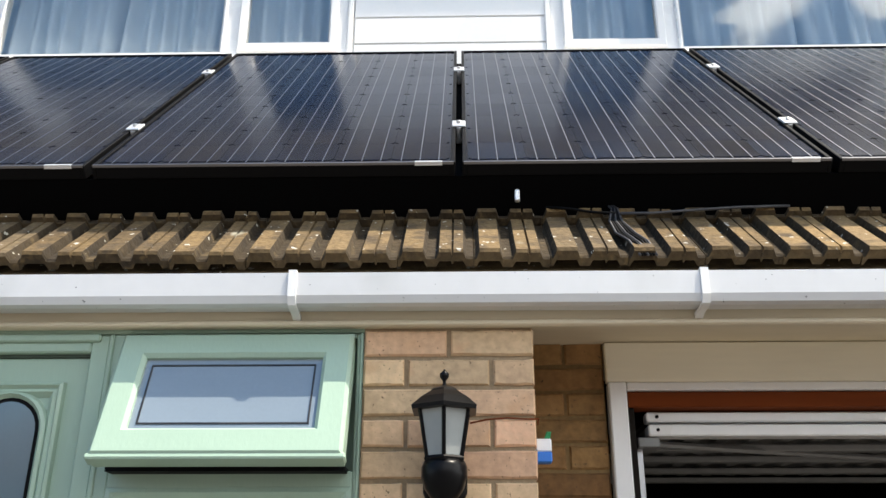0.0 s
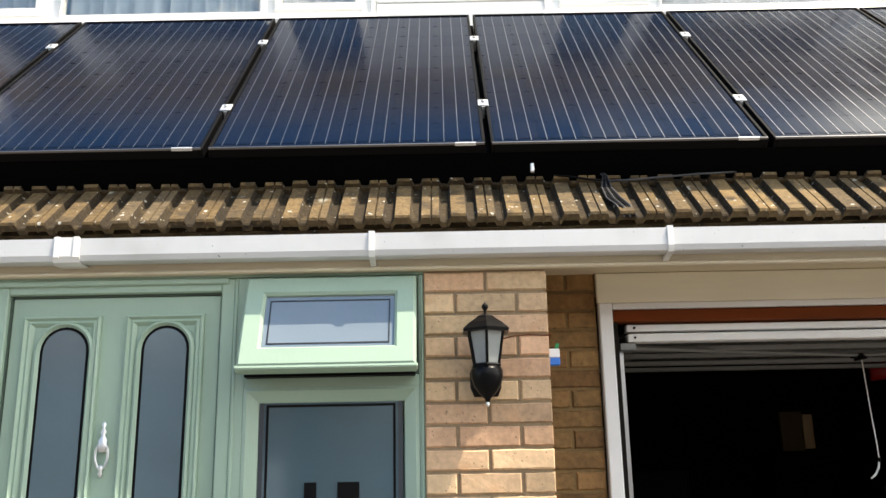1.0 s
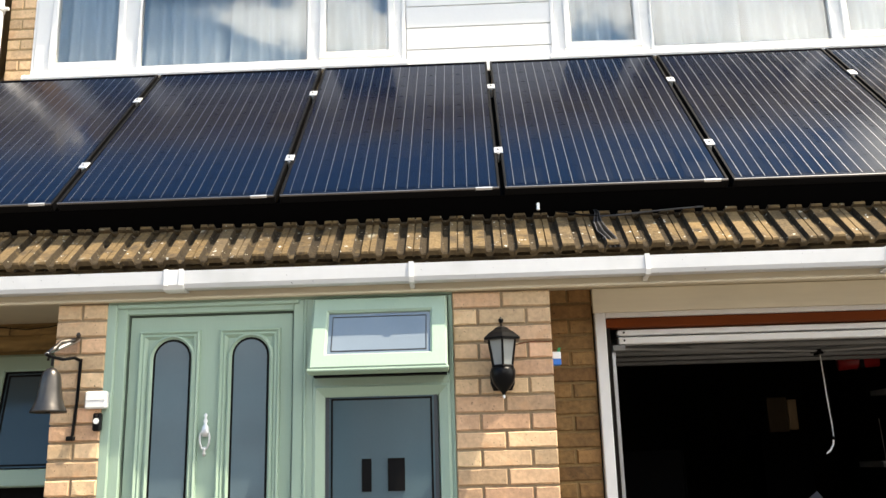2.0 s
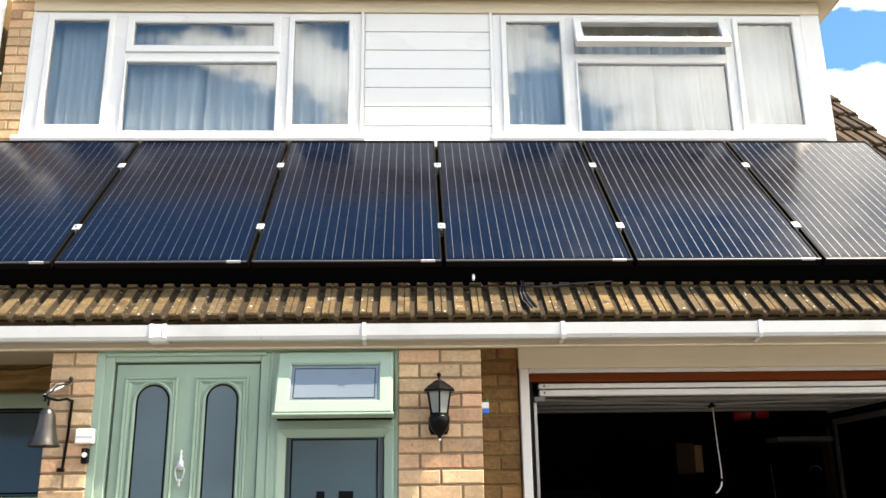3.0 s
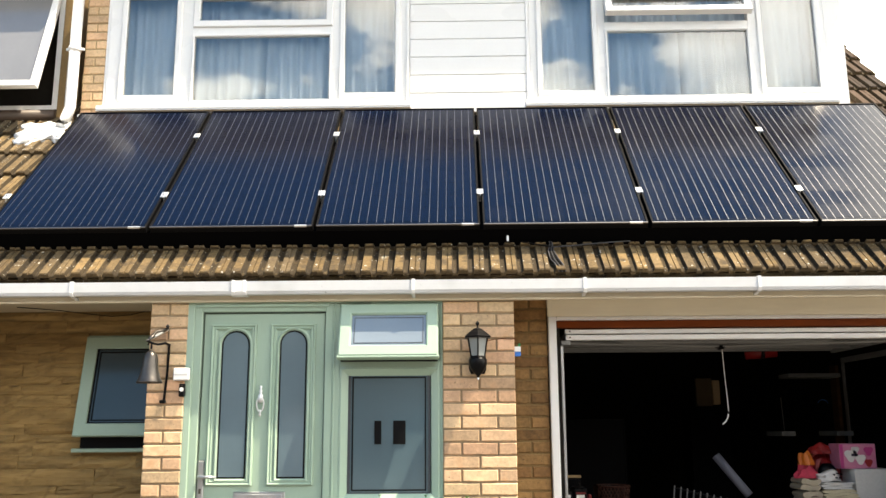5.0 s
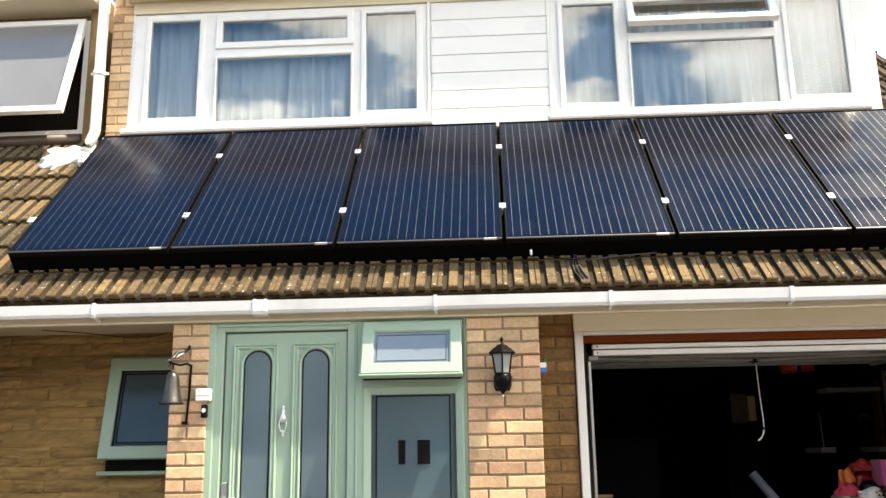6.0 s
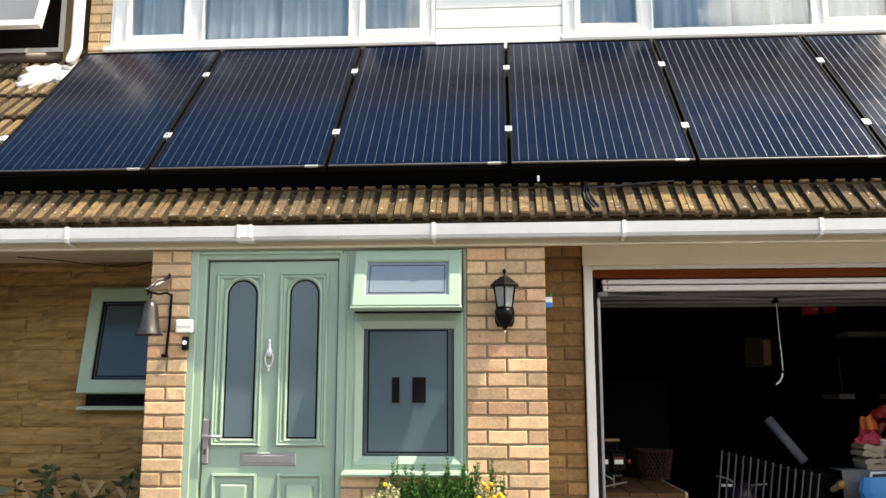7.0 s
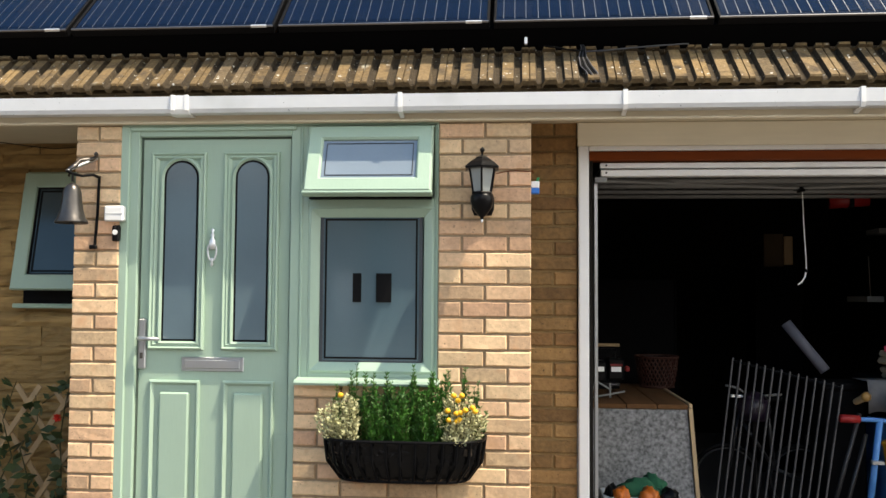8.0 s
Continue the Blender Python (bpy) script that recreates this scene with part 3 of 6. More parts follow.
# ---------------------------------------------------------------- the green entrance: door and side window
FY = 0.018                       # face of the green frame
LEAF = 0.045                     # face of the door leaf


def arch(x0, x1, z0, z1, y, n=12):
    """Outline of an upright panel with a rounded head, from the lower left corner round."""
    r = (x1 - x0) / 2
    cx, cz = (x0 + x1) / 2, z1 - r
    pts = [(x0, z0), (x1, z0)]
    pts += [(cx + r * math.cos(a), cz + r * math.sin(a)) for a in (math.pi * k / n for k in range(n + 1))]
    return pts


# grey of the shadow line round the side window's pane
M_EDGE = mat("pane_shadow_grey", (0.045, 0.055, 0.065), 0.3, grain=0.05)
door = thing("door_1", (-1.27, LEAF, 0.12), "sage green front door, closed, with two arched glass lights", "door", "", "structure")
part("door_frame", boxes((-1.733, -1.645, FY, 0.12, 0.06, 2.118), (-1.645, -0.905, FY, 0.12, 2.072, 2.118), (-0.905, -0.858, FY, 0.12, 0.06, 2.118),
                         (-1.733, -1.690, FY - 0.012, FY + 0.01, 0.06, 2.118), (-1.69, -0.88, FY - 0.012, FY + 0.01, 2.098, 2.118),
                         (-1.645, -0.905, 0.05, 0.12, 0.06, 0.12), bevel=0.004), M_SAGE, door)
part("weather_seal", boxes((-1.645, -1.639, LEAF - 0.006, 0.08, 0.12, 2.072), (-0.911, -0.905, LEAF - 0.006, 0.08, 0.12, 2.072),
                           (-1.639, -0.911, LEAF - 0.006, 0.08, 2.065, 2.072)), mat("dark_green_seal", (0.07, 0.10, 0.08), 0.6, grain=0.05), door, "thin dark seal round the leaf")
leaf = part("door_leaf", boxes((-1.638, -0.912, LEAF, 0.095, 0.125, 2.064), bevel=0.003), M_SAGE, door)


def swept(points, prof, closed=True):
    """A moulding of profile (offset outward, height off the leaf) round a closed outline in the xz plane."""
    bm = bmesh.new()
    n = len(points)
    cx = sum(p[0] for p in points) / n
    cz = sum(p[1] for p in points) / n
    loops = []
    for i, (x, z) in enumerate(points):
        ax, az = points[i - 1]
        bx, bz = points[(i + 1) % n]
        d1 = Vector((x - ax, z - az)).normalized()
        d2 = Vector((bx - x, bz - z)).normalized()
        n1, n2 = Vector((d1.y, -d1.x)), Vector((d2.y, -d2.x))
        nn = (n1 + n2)
        nn = nn / max(nn.dot(n1), 0.3)
        loops.append([bm.verts.new((x + nn.x * o, LEAF - h, z + nn.y * o)) for o, h in prof])
    for i in range(n):
        a, b = loops[i], loops[(i + 1) % n]
        for k in range(len(prof) - 1):
            bm.faces.new((a[k], b[k], b[k + 1], a[k + 1]))
    return bm


for gx0, gx1, mx0, mx1 in ((-1.529, -1.358, -1.588, -1.324), (-1.180, -1.013, -1.232, -0.968)):
    part("cassette_moulding", swept([(mx0, 1.063), (mx1, 1.063), (mx1, 1.995), (mx0, 1.995)],
                                    [(0.004, 0.0), (0.002, 0.016), (-0.005, 0.021), (-0.013, 0.011), (-0.021, 0.015), (-0.034, 0.001)]), M_SAGE, leaf)
    out = arch(gx0, gx1, 1.098, 1.962, LEAF)
    part("arch_bead", swept(out, [(0.020, 0.0), (0.016, 0.012), (0.008, 0.017), (-0.001, 0.006), (-0.001, 0.0)]), M_SAGE, leaf)
    part("gasket", prism([(x, z) for x, z in out], LEAF - 0.004, LEAF + 0.002, "y"), M_RUBBER, leaf, "black edge of the glass")
    part("glass", prism([(x, z) for x, z in arch(gx0 + 0.011, gx1 - 0.011, 1.109, 1.951, LEAF)], LEAF - 0.006, LEAF - 0.0045, "y"), M_FILMD, leaf,
         "frosted grey glass light with an arched head")
    for z0, z1 in ((0.24, 0.893),):
        mw0, mw1 = mx0 + 0.012, mx1 - 0.012
        part("panel_moulding", swept([(mw0, z0 - 0.02), (mw1, z0 - 0.02), (mw1, z1 + 0.02), (mw0, z1 + 0.02)],
                                     [(0.003, 0.0), (0.001, 0.013), (-0.007, 0.016), (-0.020, 0.001)]), M_SAGE, leaf)
        part("raised_panel", boxes((mw0 + 0.045, mw1 - 0.045, LEAF - 0.016, LEAF + 0.002, z0 + 0.03, z1 - 0.03), bevel=0.011), M_SAGE, leaf)

handle = part("handle_plate", boxes((-1.638, -1.598, LEAF - 0.012, LEAF, 0.965, 1.205), bevel=0.007), M_STEEL, leaf, "satin steel handle plate")
part("lever", tube([(-1.619, LEAF - 0.008, 1.112), (-1.619, LEAF - 0.05, 1.112), (-1.600, LEAF - 0.058, 1.112), (-1.515, LEAF - 0.055, 1.110)],
                   [0.010, 0.010, 0.010, 0.008]), M_STEEL, handle, smooth=True)
part("key_cylinder", lathe([(0.007, -0.014), (0.007, 0.014)], (-1.619, LEAF - 0.012, 1.03), 12), M_IRON, handle)
letter = part("letter_plate", boxes((-1.425, -1.123, LEAF - 0.008, LEAF, 0.958, 1.026), bevel=0.004), M_STEEL, leaf, "satin steel letter plate")
part("letter_flap", boxes((-1.408, -1.140, LEAF - 0.014, LEAF - 0.007, 0.972, 1.012), bevel=0.003), M_STEEL, letter)
knock = part("door_knocker", lathe([(0.002, 0.100), (0.009, 0.092), (0.004, 0.080), (0.011, 0.066), (0.006, 0.055), (0.016, 0.040), (0.017, 0.02),
                                    (0.013, 0.0)], (-1.283, LEAF - 0.014, 1.535), 12, squash=0.7), M_ALU, leaf, "bright urn-shaped door knocker", smooth=True)
part("knocker_ring", tube([(-1.283 + 0.024 * math.sin(a) * (1 - 0.25 * (1 - math.cos(a)) / 2), LEAF - 0.018, 1.522 + 0.042 * math.cos(a)) for a in
                           (2 * math.pi * k / 20 for k in range(21))], 0.0045, 6), M_ALU, knock, smooth=True)
part("knocker_drop", lathe([(0.003, -0.02), (0.009, -0.008), (0.005, 0.004), (0.010, 0.014), (0.004, 0.022)], (-1.283, LEAF - 0.018, 1.472), 10), M_ALU, knock, smooth=True)

side = thing("window_3", (-0.53, FY, 0.93), "sage green side window, frosted, its top light hung open", "window", "", "structure")
WX0, WX1 = -0.858, -0.206
part("window_frame", boxes((WX0, -0.816, FY, 0.12, 0.935, 2.118), (-0.224, WX1, FY, 0.12, 0.935, 2.118), (-0.816, -0.224, FY, 0.12, 2.106, 2.118),
                           (-0.816, -0.224, FY, 0.12, 1.735, 1.775), (-0.816, -0.224, FY, 0.12, 0.935, 0.961), (WX0, WX1, 0.10, 0.12, 0.935, 2.118),
                           (WX1 - 0.010, WX1, FY - 0.008, FY + 0.01, 0.935, 2.118), (WX0, WX0 + 0.012, FY - 0.006, FY + 0.01, 0.1, 2.118), bevel=0.003), M_SAGE, side)
part("lower_post", boxes((WX0 - 0.0, WX0 + 0.052, FY + 0.002, 0.12, 0.06, 0.905), bevel=0.003), M_SAGE, side)
part("window_sill", prism([(-0.062, 0.912), (-0.066, 0.923), (-0.060, 0.934), (0.012, 0.942), (0.012, 0.902), (0.004, 0.902), (0.0, 0.912)], -0.857, -0.192), M_SAGE, side)
part("glazing_bead", swept([(-0.816, 0.961), (-0.224, 0.961), (-0.224, 1.737), (-0.816, 1.737)],
                                   [(0.0, 0.045 - FY), (-0.012, 0.032), (-0.030, 0.022), (-0.049, 0.010), (-0.056, -0.01)]), M_SAGE, side)
part("pane", boxes((-0.765, -0.281, 0.040, 0.046, 1.003, 1.704)), M_FILM, side, "frosted grey glass pane")
# the frame's shadow on the glass, drawn as a dark ring
part("pane_edge", ring_frame(-0.765, -0.281, 1.003, 1.704, 0.016, 0.0385, 0.0425, 0), M_EDGE, side, "dark ring painting the frame's shadow on the pane's edge")
part("lead_line", ring_frame(-0.741, -0.305, 1.027, 1.680, 0.008, 0.0372, 0.0405, 0), M_RUBBER, side, "black line set in from the pane's edge")
# the house number, as two plain bars
for bx, bw in ((-0.588, 0.020), (-0.462, 0.036)):
    part("number_bar", boxes((bx - bw, bx + bw, 0.0345, 0.0395, 1.29, 1.425)), M_RUBBER, side, "plain black bar on the glass")

HINGE, SWING = 2.102, radians(21)
tilt = Matrix.Rotation(-SWING, 3, "X")


def swung(bm):
    bmesh.ops.rotate(bm, cent=(0, FY - 0.002, HINGE), matrix=tilt, verts=bm.verts)
    return bm


s0, s1 = FY - 0.034, FY + 0.024
sash = part("opening_sash", swung(ring_frame(-0.812, -0.229, HINGE - 0.345, HINGE, 0.072, s0, s1, 0.009)), M_SAGE, side, "pale sage sash swung outwards")
part("sash_lip", swung(boxes((-0.818, -0.223, s0 + 0.004, s1 - 0.02, HINGE - 0.353, HINGE - 0.338), bevel=0.004)), M_SAGE, sash)
part("sash_glass", swung(boxes((-0.742, -0.299, s0 + 0.018, s0 + 0.024, HINGE - 0.275, HINGE - 0.070))), M_FILM2, sash, "pale frosted glass")
part("sash_line", swung(ring_frame(-0.724, -0.317, HINGE - 0.257, HINGE - 0.088, 0.004, s0 + 0.0155, s0 + 0.019, 0)), M_IRON, sash, "thin dark line in the glass")
part("stay_seal", boxes((-0.806, -0.236, -0.03, 0.05, 1.768, 1.780)), M_RUBBER, side, "black strip under the open sash")
part("window_stay", boxes((-0.79, -0.60, -0.075, -0.055, 1.782, 1.790), (-0.45, -0.25, -0.075, -0.055, 1.782, 1.790)), M_BLACK, side)
solid("entrance_trim", boxes((-1.735, -0.202, FY - 0.006, 0.06, 2.119, 2.135), bevel=0.002), M_SAGE, "thin sage trim above the door and window", "trim")

# ---------------------------------------------------------------- wall lantern
LX, LY = 0.0, -0.112
lamp = thing("wall_lantern", (LX, 0, 1.72), "black metal wall lantern with frosted panes on the brick pier", "wall light")
part("finial", lathe([(0.010, 1.945), (0.004, 1.955), (0.004, 1.962), (0.011, 1.972), (0.011, 1.980), (0.004, 1.986), (0.002, 1.990)], (LX, LY, 0), 10), M_BLACK, lamp, smooth=True)
part("roof_cap", lathe([(0.084, 1.889), (0.086, 1.898), (0.060, 1.920), (0.036, 1.936), (0.030, 1.942), (0.012, 1.950)], (LX, LY, 0), 6, radians(30)), M_BLACK, lamp)
HT, HB, RT, RB = 1.890, 1.782, 0.063, 0.044
for k in range(6):
    a = radians(30 + 60 * k)
    b = radians(90 + 60 * k)
    pa = [(LX + r * math.cos(a), LY + r * math.sin(a), z) for r, z in ((RT, HT), (RB, HB))]
    pb = [(LX + r * math.cos(b), LY + r * math.sin(b), z) for r, z in ((RT, HT), (RB, HB))]
    part("glazing_bar", tube([pa[0], pa[1]], 0.0048, 6), M_BLACK, lamp)
    bm = bmesh.new()
    q = [bm.verts.new(Vector(p) + 0.001 * Vector((math.cos((a + b) / 2), math.sin((a + b) / 2), 0)) * j) for j in (0, -3) for p in (pa[0], pb[0], pb[1], pa[1])]
    for fidx in ((0, 1, 2, 3), (7, 6, 5, 4), (0, 4, 5, 1), (1, 5, 6, 2), (2, 6, 7, 3), (3, 7, 4, 0)):
        bm.faces.new([q[i] for i in fidx])
    part("pane", bm, M_LAMPG, lamp, "frosted lantern pane")
part("rim", lathe([(RB + 0.006, HB - 0.006), (RB + 0.008, HB), (RB + 0.004, HB + 0.005)], (LX, LY, 0), 6, radians(30)), M_BLACK, lamp)
part("body", lathe([(0.006, 1.664), (0.010, 1.675), (0.026, 1.690), (0.044, 1.715), (0.052, 1.742), (0.052, 1.764), (0.046, 1.778)], (LX, LY, 0), 14), M_BLACK, lamp, smooth=True)
part("wall_plate", lathe([(0.040, 1.69), (0.052, 1.72), (0.052, 1.77), (0.040, 1.80)], (LX, -0.014, 0), 14, squash=0.25), M_BLACK, lamp, smooth=True)
part("arm", tube([(LX, -0.01, 1.735), (LX, -0.05, 1.728), (LX, -0.10, 1.735)], 0.016), M_BLACK, lamp, smooth=True)
part("bottom_knob", lathe([(0.002, 1.650), (0.006, 1.655), (0.005, 1.664)], (LX, LY, 0), 8), M_ALU, lamp)

# ---------------------------------------------------------------- doorbell, bell and sensor
M_BLUE = mat("blue_plastic", (0.02, 0.16, 0.55), 0.4, grain=0.03)
M_GREEN = mat("green_plastic", (0.02, 0.26, 0.10), 0.5, grain=0.05)
box_w = thing("junction_box", (-1.757, 0, 1.70), "small white plastic box fixed beside the door", "box")
part("box_body", boxes((-1.790, -1.697, -0.034, 0.004, 1.664, 1.737), bevel=0.006), M_WHITE, box_w)
part("box_seam", boxes((-1.788, -1.699, -0.0355, -0.03, 1.698, 1.7005)), M_LEAD, box_w)
vb = thing("video_doorbell", (-1.737, 0, 1.608), "slim black doorbell with a round white button", "doorbell")
part("bell_body", boxes((-1.756, -1.720, -0.022, 0.004, 1.570, 1.646), bevel=0.006), M_BLACK, vb)
part("button", prism([(-1.738 + 0.0125 * math.cos(a), 1.612 + 0.0125 * math.sin(a)) for a in (2 * math.pi * k / 16 for k in range(16))], -0.026, -0.021, "y"), M_WHITE, vb, "round white button")
part("lens", prism([(-1.738 + 0.006 * math.cos(a), 1.635 + 0.006 * math.sin(a)) for a in (2 * math.pi * k / 12 for k in range(12))], -0.024, -0.021, "y"), M_IRON, vb)

bell = thing("hanging_bell", (-1.84, 0, 1.70), "aged metal bell hanging from a black iron wall bracket", "bell")
BX, BY = -1.884, -0.155
part("bell_cup", lathe([(0.066, 1.648), (0.073, 1.643), (0.071, 1.652), (0.060, 1.672), (0.050, 1.705), (0.044, 1.745), (0.040, 1.785), (0.034, 1.806), (0.020, 1.822), (0.008, 1.830)],
                       (BX, BY, 0), 24), M_IRON, bell, smooth=True)
part("clapper", tube([(BX, BY, 1.68), (BX, BY, 1.64)], [0.004, 0.009]), M_IRON, bell)
part("hanger", tube([(BX, BY, 1.836), (BX, BY, 1.872)], 0.006), M_BLACK, bell)
part("wall_bar", tube([(-1.828, -0.012, 1.88), (-1.832, -0.012, 1.70), (-1.842, -0.012, 1.545)], 0.0075, 6), M_BLACK, bell)
part("foot", boxes((-1.868, -1.832, -0.02, 0.002, 1.532, 1.552), bevel=0.004), M_BLACK, bell)
part("arm", tube([(-1.828, -0.012, 1.872), (-1.835, -0.06, 1.880), (-1.862, -0.11, 1.868), (BX, BY, 1.872), (-1.905, -0.175, 1.885)], 0.0075, 6), M_BLACK, bell)
part("scroll", tube([(-1.905, -0.15, 1.86), (-1.900, -0.15, 1.90), (-1.892, -0.12, 1.915), (-1.885, -0.09, 1.945), (-1.852, -0.05, 1.955), (-1.835, -0.02, 1.972)], [0.006, 0.009, 0.013, 0.008, 0.012, 0.006], 8), M_IRON, bell, smooth=True)
part("strut", tube([(-1.912, -0.16, 1.885), (-1.840, -0.02, 1.965)], [0.007, 0.010], 8), M_STEEL, bell, "bright worn metal strut")
part("knob", lathe([(0.004, -0.012), (0.012, 0), (0.004, 0.012)], (-1.838, -0.03, 1.982), 8), M_IRON, bell)

tag = thing("sensor_box", (0.24, 0.045, 1.82), "small blue and white plastic box clipped to the pier", "sensor")
part("white_half", boxes((0.219, 0.258, 0.03, 0.062, 1.822, 1.853), bevel=0.003), M_WHITE, tag)
part("blue_half", boxes((0.219, 0.258, 0.028, 0.064, 1.796, 1.822), bevel=0.003), M_BLUE, tag, "blue lower half")
part("wire_loop", tube([(0.245, 0.045, 1.853), (0.250, 0.042, 1.870), (0.256, 0.046, 1.872), (0.252, 0.05, 1.853)], 0.004, 6), M_GREEN, tag, "green wire loop")
wire = thing("bell_wire", (0.15, -0.003, 1.90), "thin brown wire trailing across the bricks", "wire")
part("strand", tube([(0.06, -0.002, 1.885), (0.10, -0.004, 1.893), (0.15, -0.003, 1.897), (0.20, -0.003, 1.894), (0.226, 0.004, 1.896), (0.232, 0.1, 1.90)], 0.0022, 5), M_WOOD, wire)

# ---------------------------------------------------------------- planter on the wall
M_LEAF = mat("herb_leaf", (0.032, 0.118, 0.013), 0.55, grain=0.2, scale=60, blotch=0.3, bscale=12)
M_PALE = mat("variegated_leaf", (0.44, 0.43, 0.24), 0.6, grain=0.15, scale=60, blotch=0.3, bscale=14)
M_YELLOW = mat("yellow_flower", (0.78, 0.42, 0.02), 0.6, grain=0.1, scale=80)
M_LINER = mat("black_liner", (0.004, 0.004, 0.0045), 0.06, grain=0.2, scale=16, bump=0.03, blotch=0.2, bscale=14, ior=1.27)
M_SOIL = mat("soil", (0.035, 0.024, 0.016), 0.95, grain=0.4, scale=40, bump=0.01)
M_STEM = mat("twig", (0.06, 0.055, 0.02), 0.9, grain=0.2, scale=40)
PX0, PX1, PZ0, PZ1, PD = -0.702, 0.014, 0.508, 0.692, 0.235
M_WROUGHT = mat("black_wrought_iron", (0.004, 0.004, 0.0045), 0.45, grain=0.15, scale=50, bump=0.002, ior=1.15)
planter = thing("wall_planter", (-0.35, -0.12, PZ0), "black iron wall trough with a shiny black liner", "planter")
rng = random.Random(5)
pc = (PX0 + PX1) / 2
bm = bmesh.new()
rows = []
NP = 48
for k, (s, zz) in enumerate(((1.0, PZ1 - 0.006), (0.985, PZ1 - 0.05), (0.95, PZ1 - 0.10), (0.87, PZ0 + 0.03), (0.78, PZ0 + 0.004), (0.4, PZ0))):
    r = []
    for i in range(NP + 1):
        a = math.pi * i / NP
        ca, sa = math.cos(a), math.sin(a)
        px = pc - (PX1 - PX0) / 2 * s * math.copysign(abs(ca) ** 0.55, ca)
        py = -0.004 - (PD - 0.012) * s * abs(sa) ** 0.5 * (1 + 0.045 * math.sin(i * 2.1 + k) + rng.uniform(-0.022, 0.022))
        r.append(bm.verts.new((px, py, zz + rng.uniform(-0.003, 0.003))))
    rows.append(r)
for a, b in zip(rows, rows[1:]):
    for i in range(NP):
        bm.faces.new((a[i], a[i + 1], b[i + 1], b[i]))
bm.faces.new(rows[-1])
part("liner", bm, M_LINER, planter, "creased shiny black plastic liner", smooth=True)


def ring_pts(s, z, n=40, d=0.0):
    out = []
    for i in range(n + 1):
        a = math.pi * i / n
        ca, sa = math.cos(a), math.sin(a)
        out.append((pc - ((PX1 - PX0) / 2 * s + d) * math.copysign(abs(ca) ** 0.55, ca), -0.004 - (PD * s + d) * abs(sa) ** 0.5, z))
    return out


part("top_rim", tube(ring_pts(1.0, PZ1, d=0.003), 0.007, 6), M_WROUGHT, planter)
part("bottom_rim", tube(ring_pts(0.80, PZ0 + 0.006, d=0.004), 0.006, 6), M_WROUGHT, planter)
fine = ring_pts(1.0, PZ1, n=400)
walked = [0.0]
for p, q in zip(fine, fine[1:]):
    walked.append(walked[-1] + math.dist(p, q))
for i in range(17):
    j = next(k for k, s in enumerate(walked) if s >= walked[-1] * (i + 0.5) / 17)
    top, mid, low = ring_pts(1.0, PZ1, n=400, d=0.004)[j], ring_pts(0.96, PZ1 - 0.10, n=400, d=0.006)[j], ring_pts(0.80, PZ0 + 0.004, n=400, d=0.005)[j]
    part("basket_bar", tube([top, mid, low], 0.0062, 6), M_WROUGHT, planter)
part("soil", boxes((PX0 + 0.05, PX1 - 0.05, -PD + 0.04, -0.01, PZ1 - 0.06, PZ1 - 0.03)), M_SOIL, planter)


def leafy(bm, p, d, size, rnd, wide=0.30):
    """One small folded leaf at p, pointing along d."""
    d = d.normalized()
    sidev = d.cross(Vector((rnd.uniform(-1, 1), rnd.uniform(-1, 1), rnd.uniform(-0.4, 1)))).normalized() * size * wide
    a, b, c, e = p, p + d * size * 0.5 + sidev, p + d * size, p + d * size * 0.5 - sidev
    bm.faces.new([bm.verts.new(v) for v in (a, b, c, e)])


def shrub(name, x, y, z, h, w, spires, label, per, size, seed):
    """A low bushy plant: thin stems set with many small leaves."""
    rnd = random.Random(seed)
    t = thing(name, (x, y, z), label, "plant", "plants in the wall trough")
    lb = bmesh.new()
    sb = bmesh.new()
    for s in range(spires):
        a = rnd.uniform(0, 6.28)
        rr = w * math.sqrt(rnd.uniform(0.02, 1.0))
        bx, by = x + rr * math.cos(a) * 0.5, y + rr * math.sin(a) * 0.4
        tx, ty = x + rr * math.cos(a) * 1.1, min(y + rr * math.sin(a) * 0.75, -0.012)
        hh = 1.18 * h * rnd.uniform(0.6, 1.0) * (1.0 - 0.55 * rr / w)
        n = max(4, int(per * hh / h))
        base, tip = Vector((bx, by, z)), Vector((tx, ty, z + hh))
        bend = Vector((rnd.uniform(-1, 1), rnd.uniform(-1, 1), 0)) * 0.012
        add_bm(sb, tube([base, (base + tip) / 2 + bend, tip], [0.0025, 0.002, 0.0012], 4))
        for k in range(n):
            f = (k + rnd.random()) / n
            p = base.lerp(tip, f) + bend * math.sin(f * math.pi)
            for q in range(5):
                ang = rnd.uniform(0, 6.28)
                d = Vector((math.cos(ang), math.sin(ang), rnd.uniform(0.6, 1.7)))
                leafy(lb, p, d, size * rnd.uniform(0.7, 1.25) * (1.05 - 0.4 * f), rnd, 0.17)
    part("stalk", sb, M_STEM, t)
    part("foliage", lb, M_LEAF, t)


Z = PZ1 - 0.03
for k, (sx, sy, sh, sw) in enumerate(((-0.50, -0.09, 0.33, 0.060), (-0.405, -0.10, 0.34, 0.060), (-0.31, -0.09, 0.36, 0.062), (-0.235, -0.10, 0.35, 0.058),
                                      (-0.165, -0.09, 0.31, 0.055), (-0.45, -0.16, 0.21, 0.06), (-0.34, -0.17, 0.23, 0.07), (-0.21, -0.17, 0.24, 0.07), (-0.28, -0.13, 0.27, 0.07))):
    shrub("herb_bush", sx, sy, Z, sh * 1.10, sw, 17, "bushy dark green herb with upright sprigs", 34, 0.030, 20 + k)
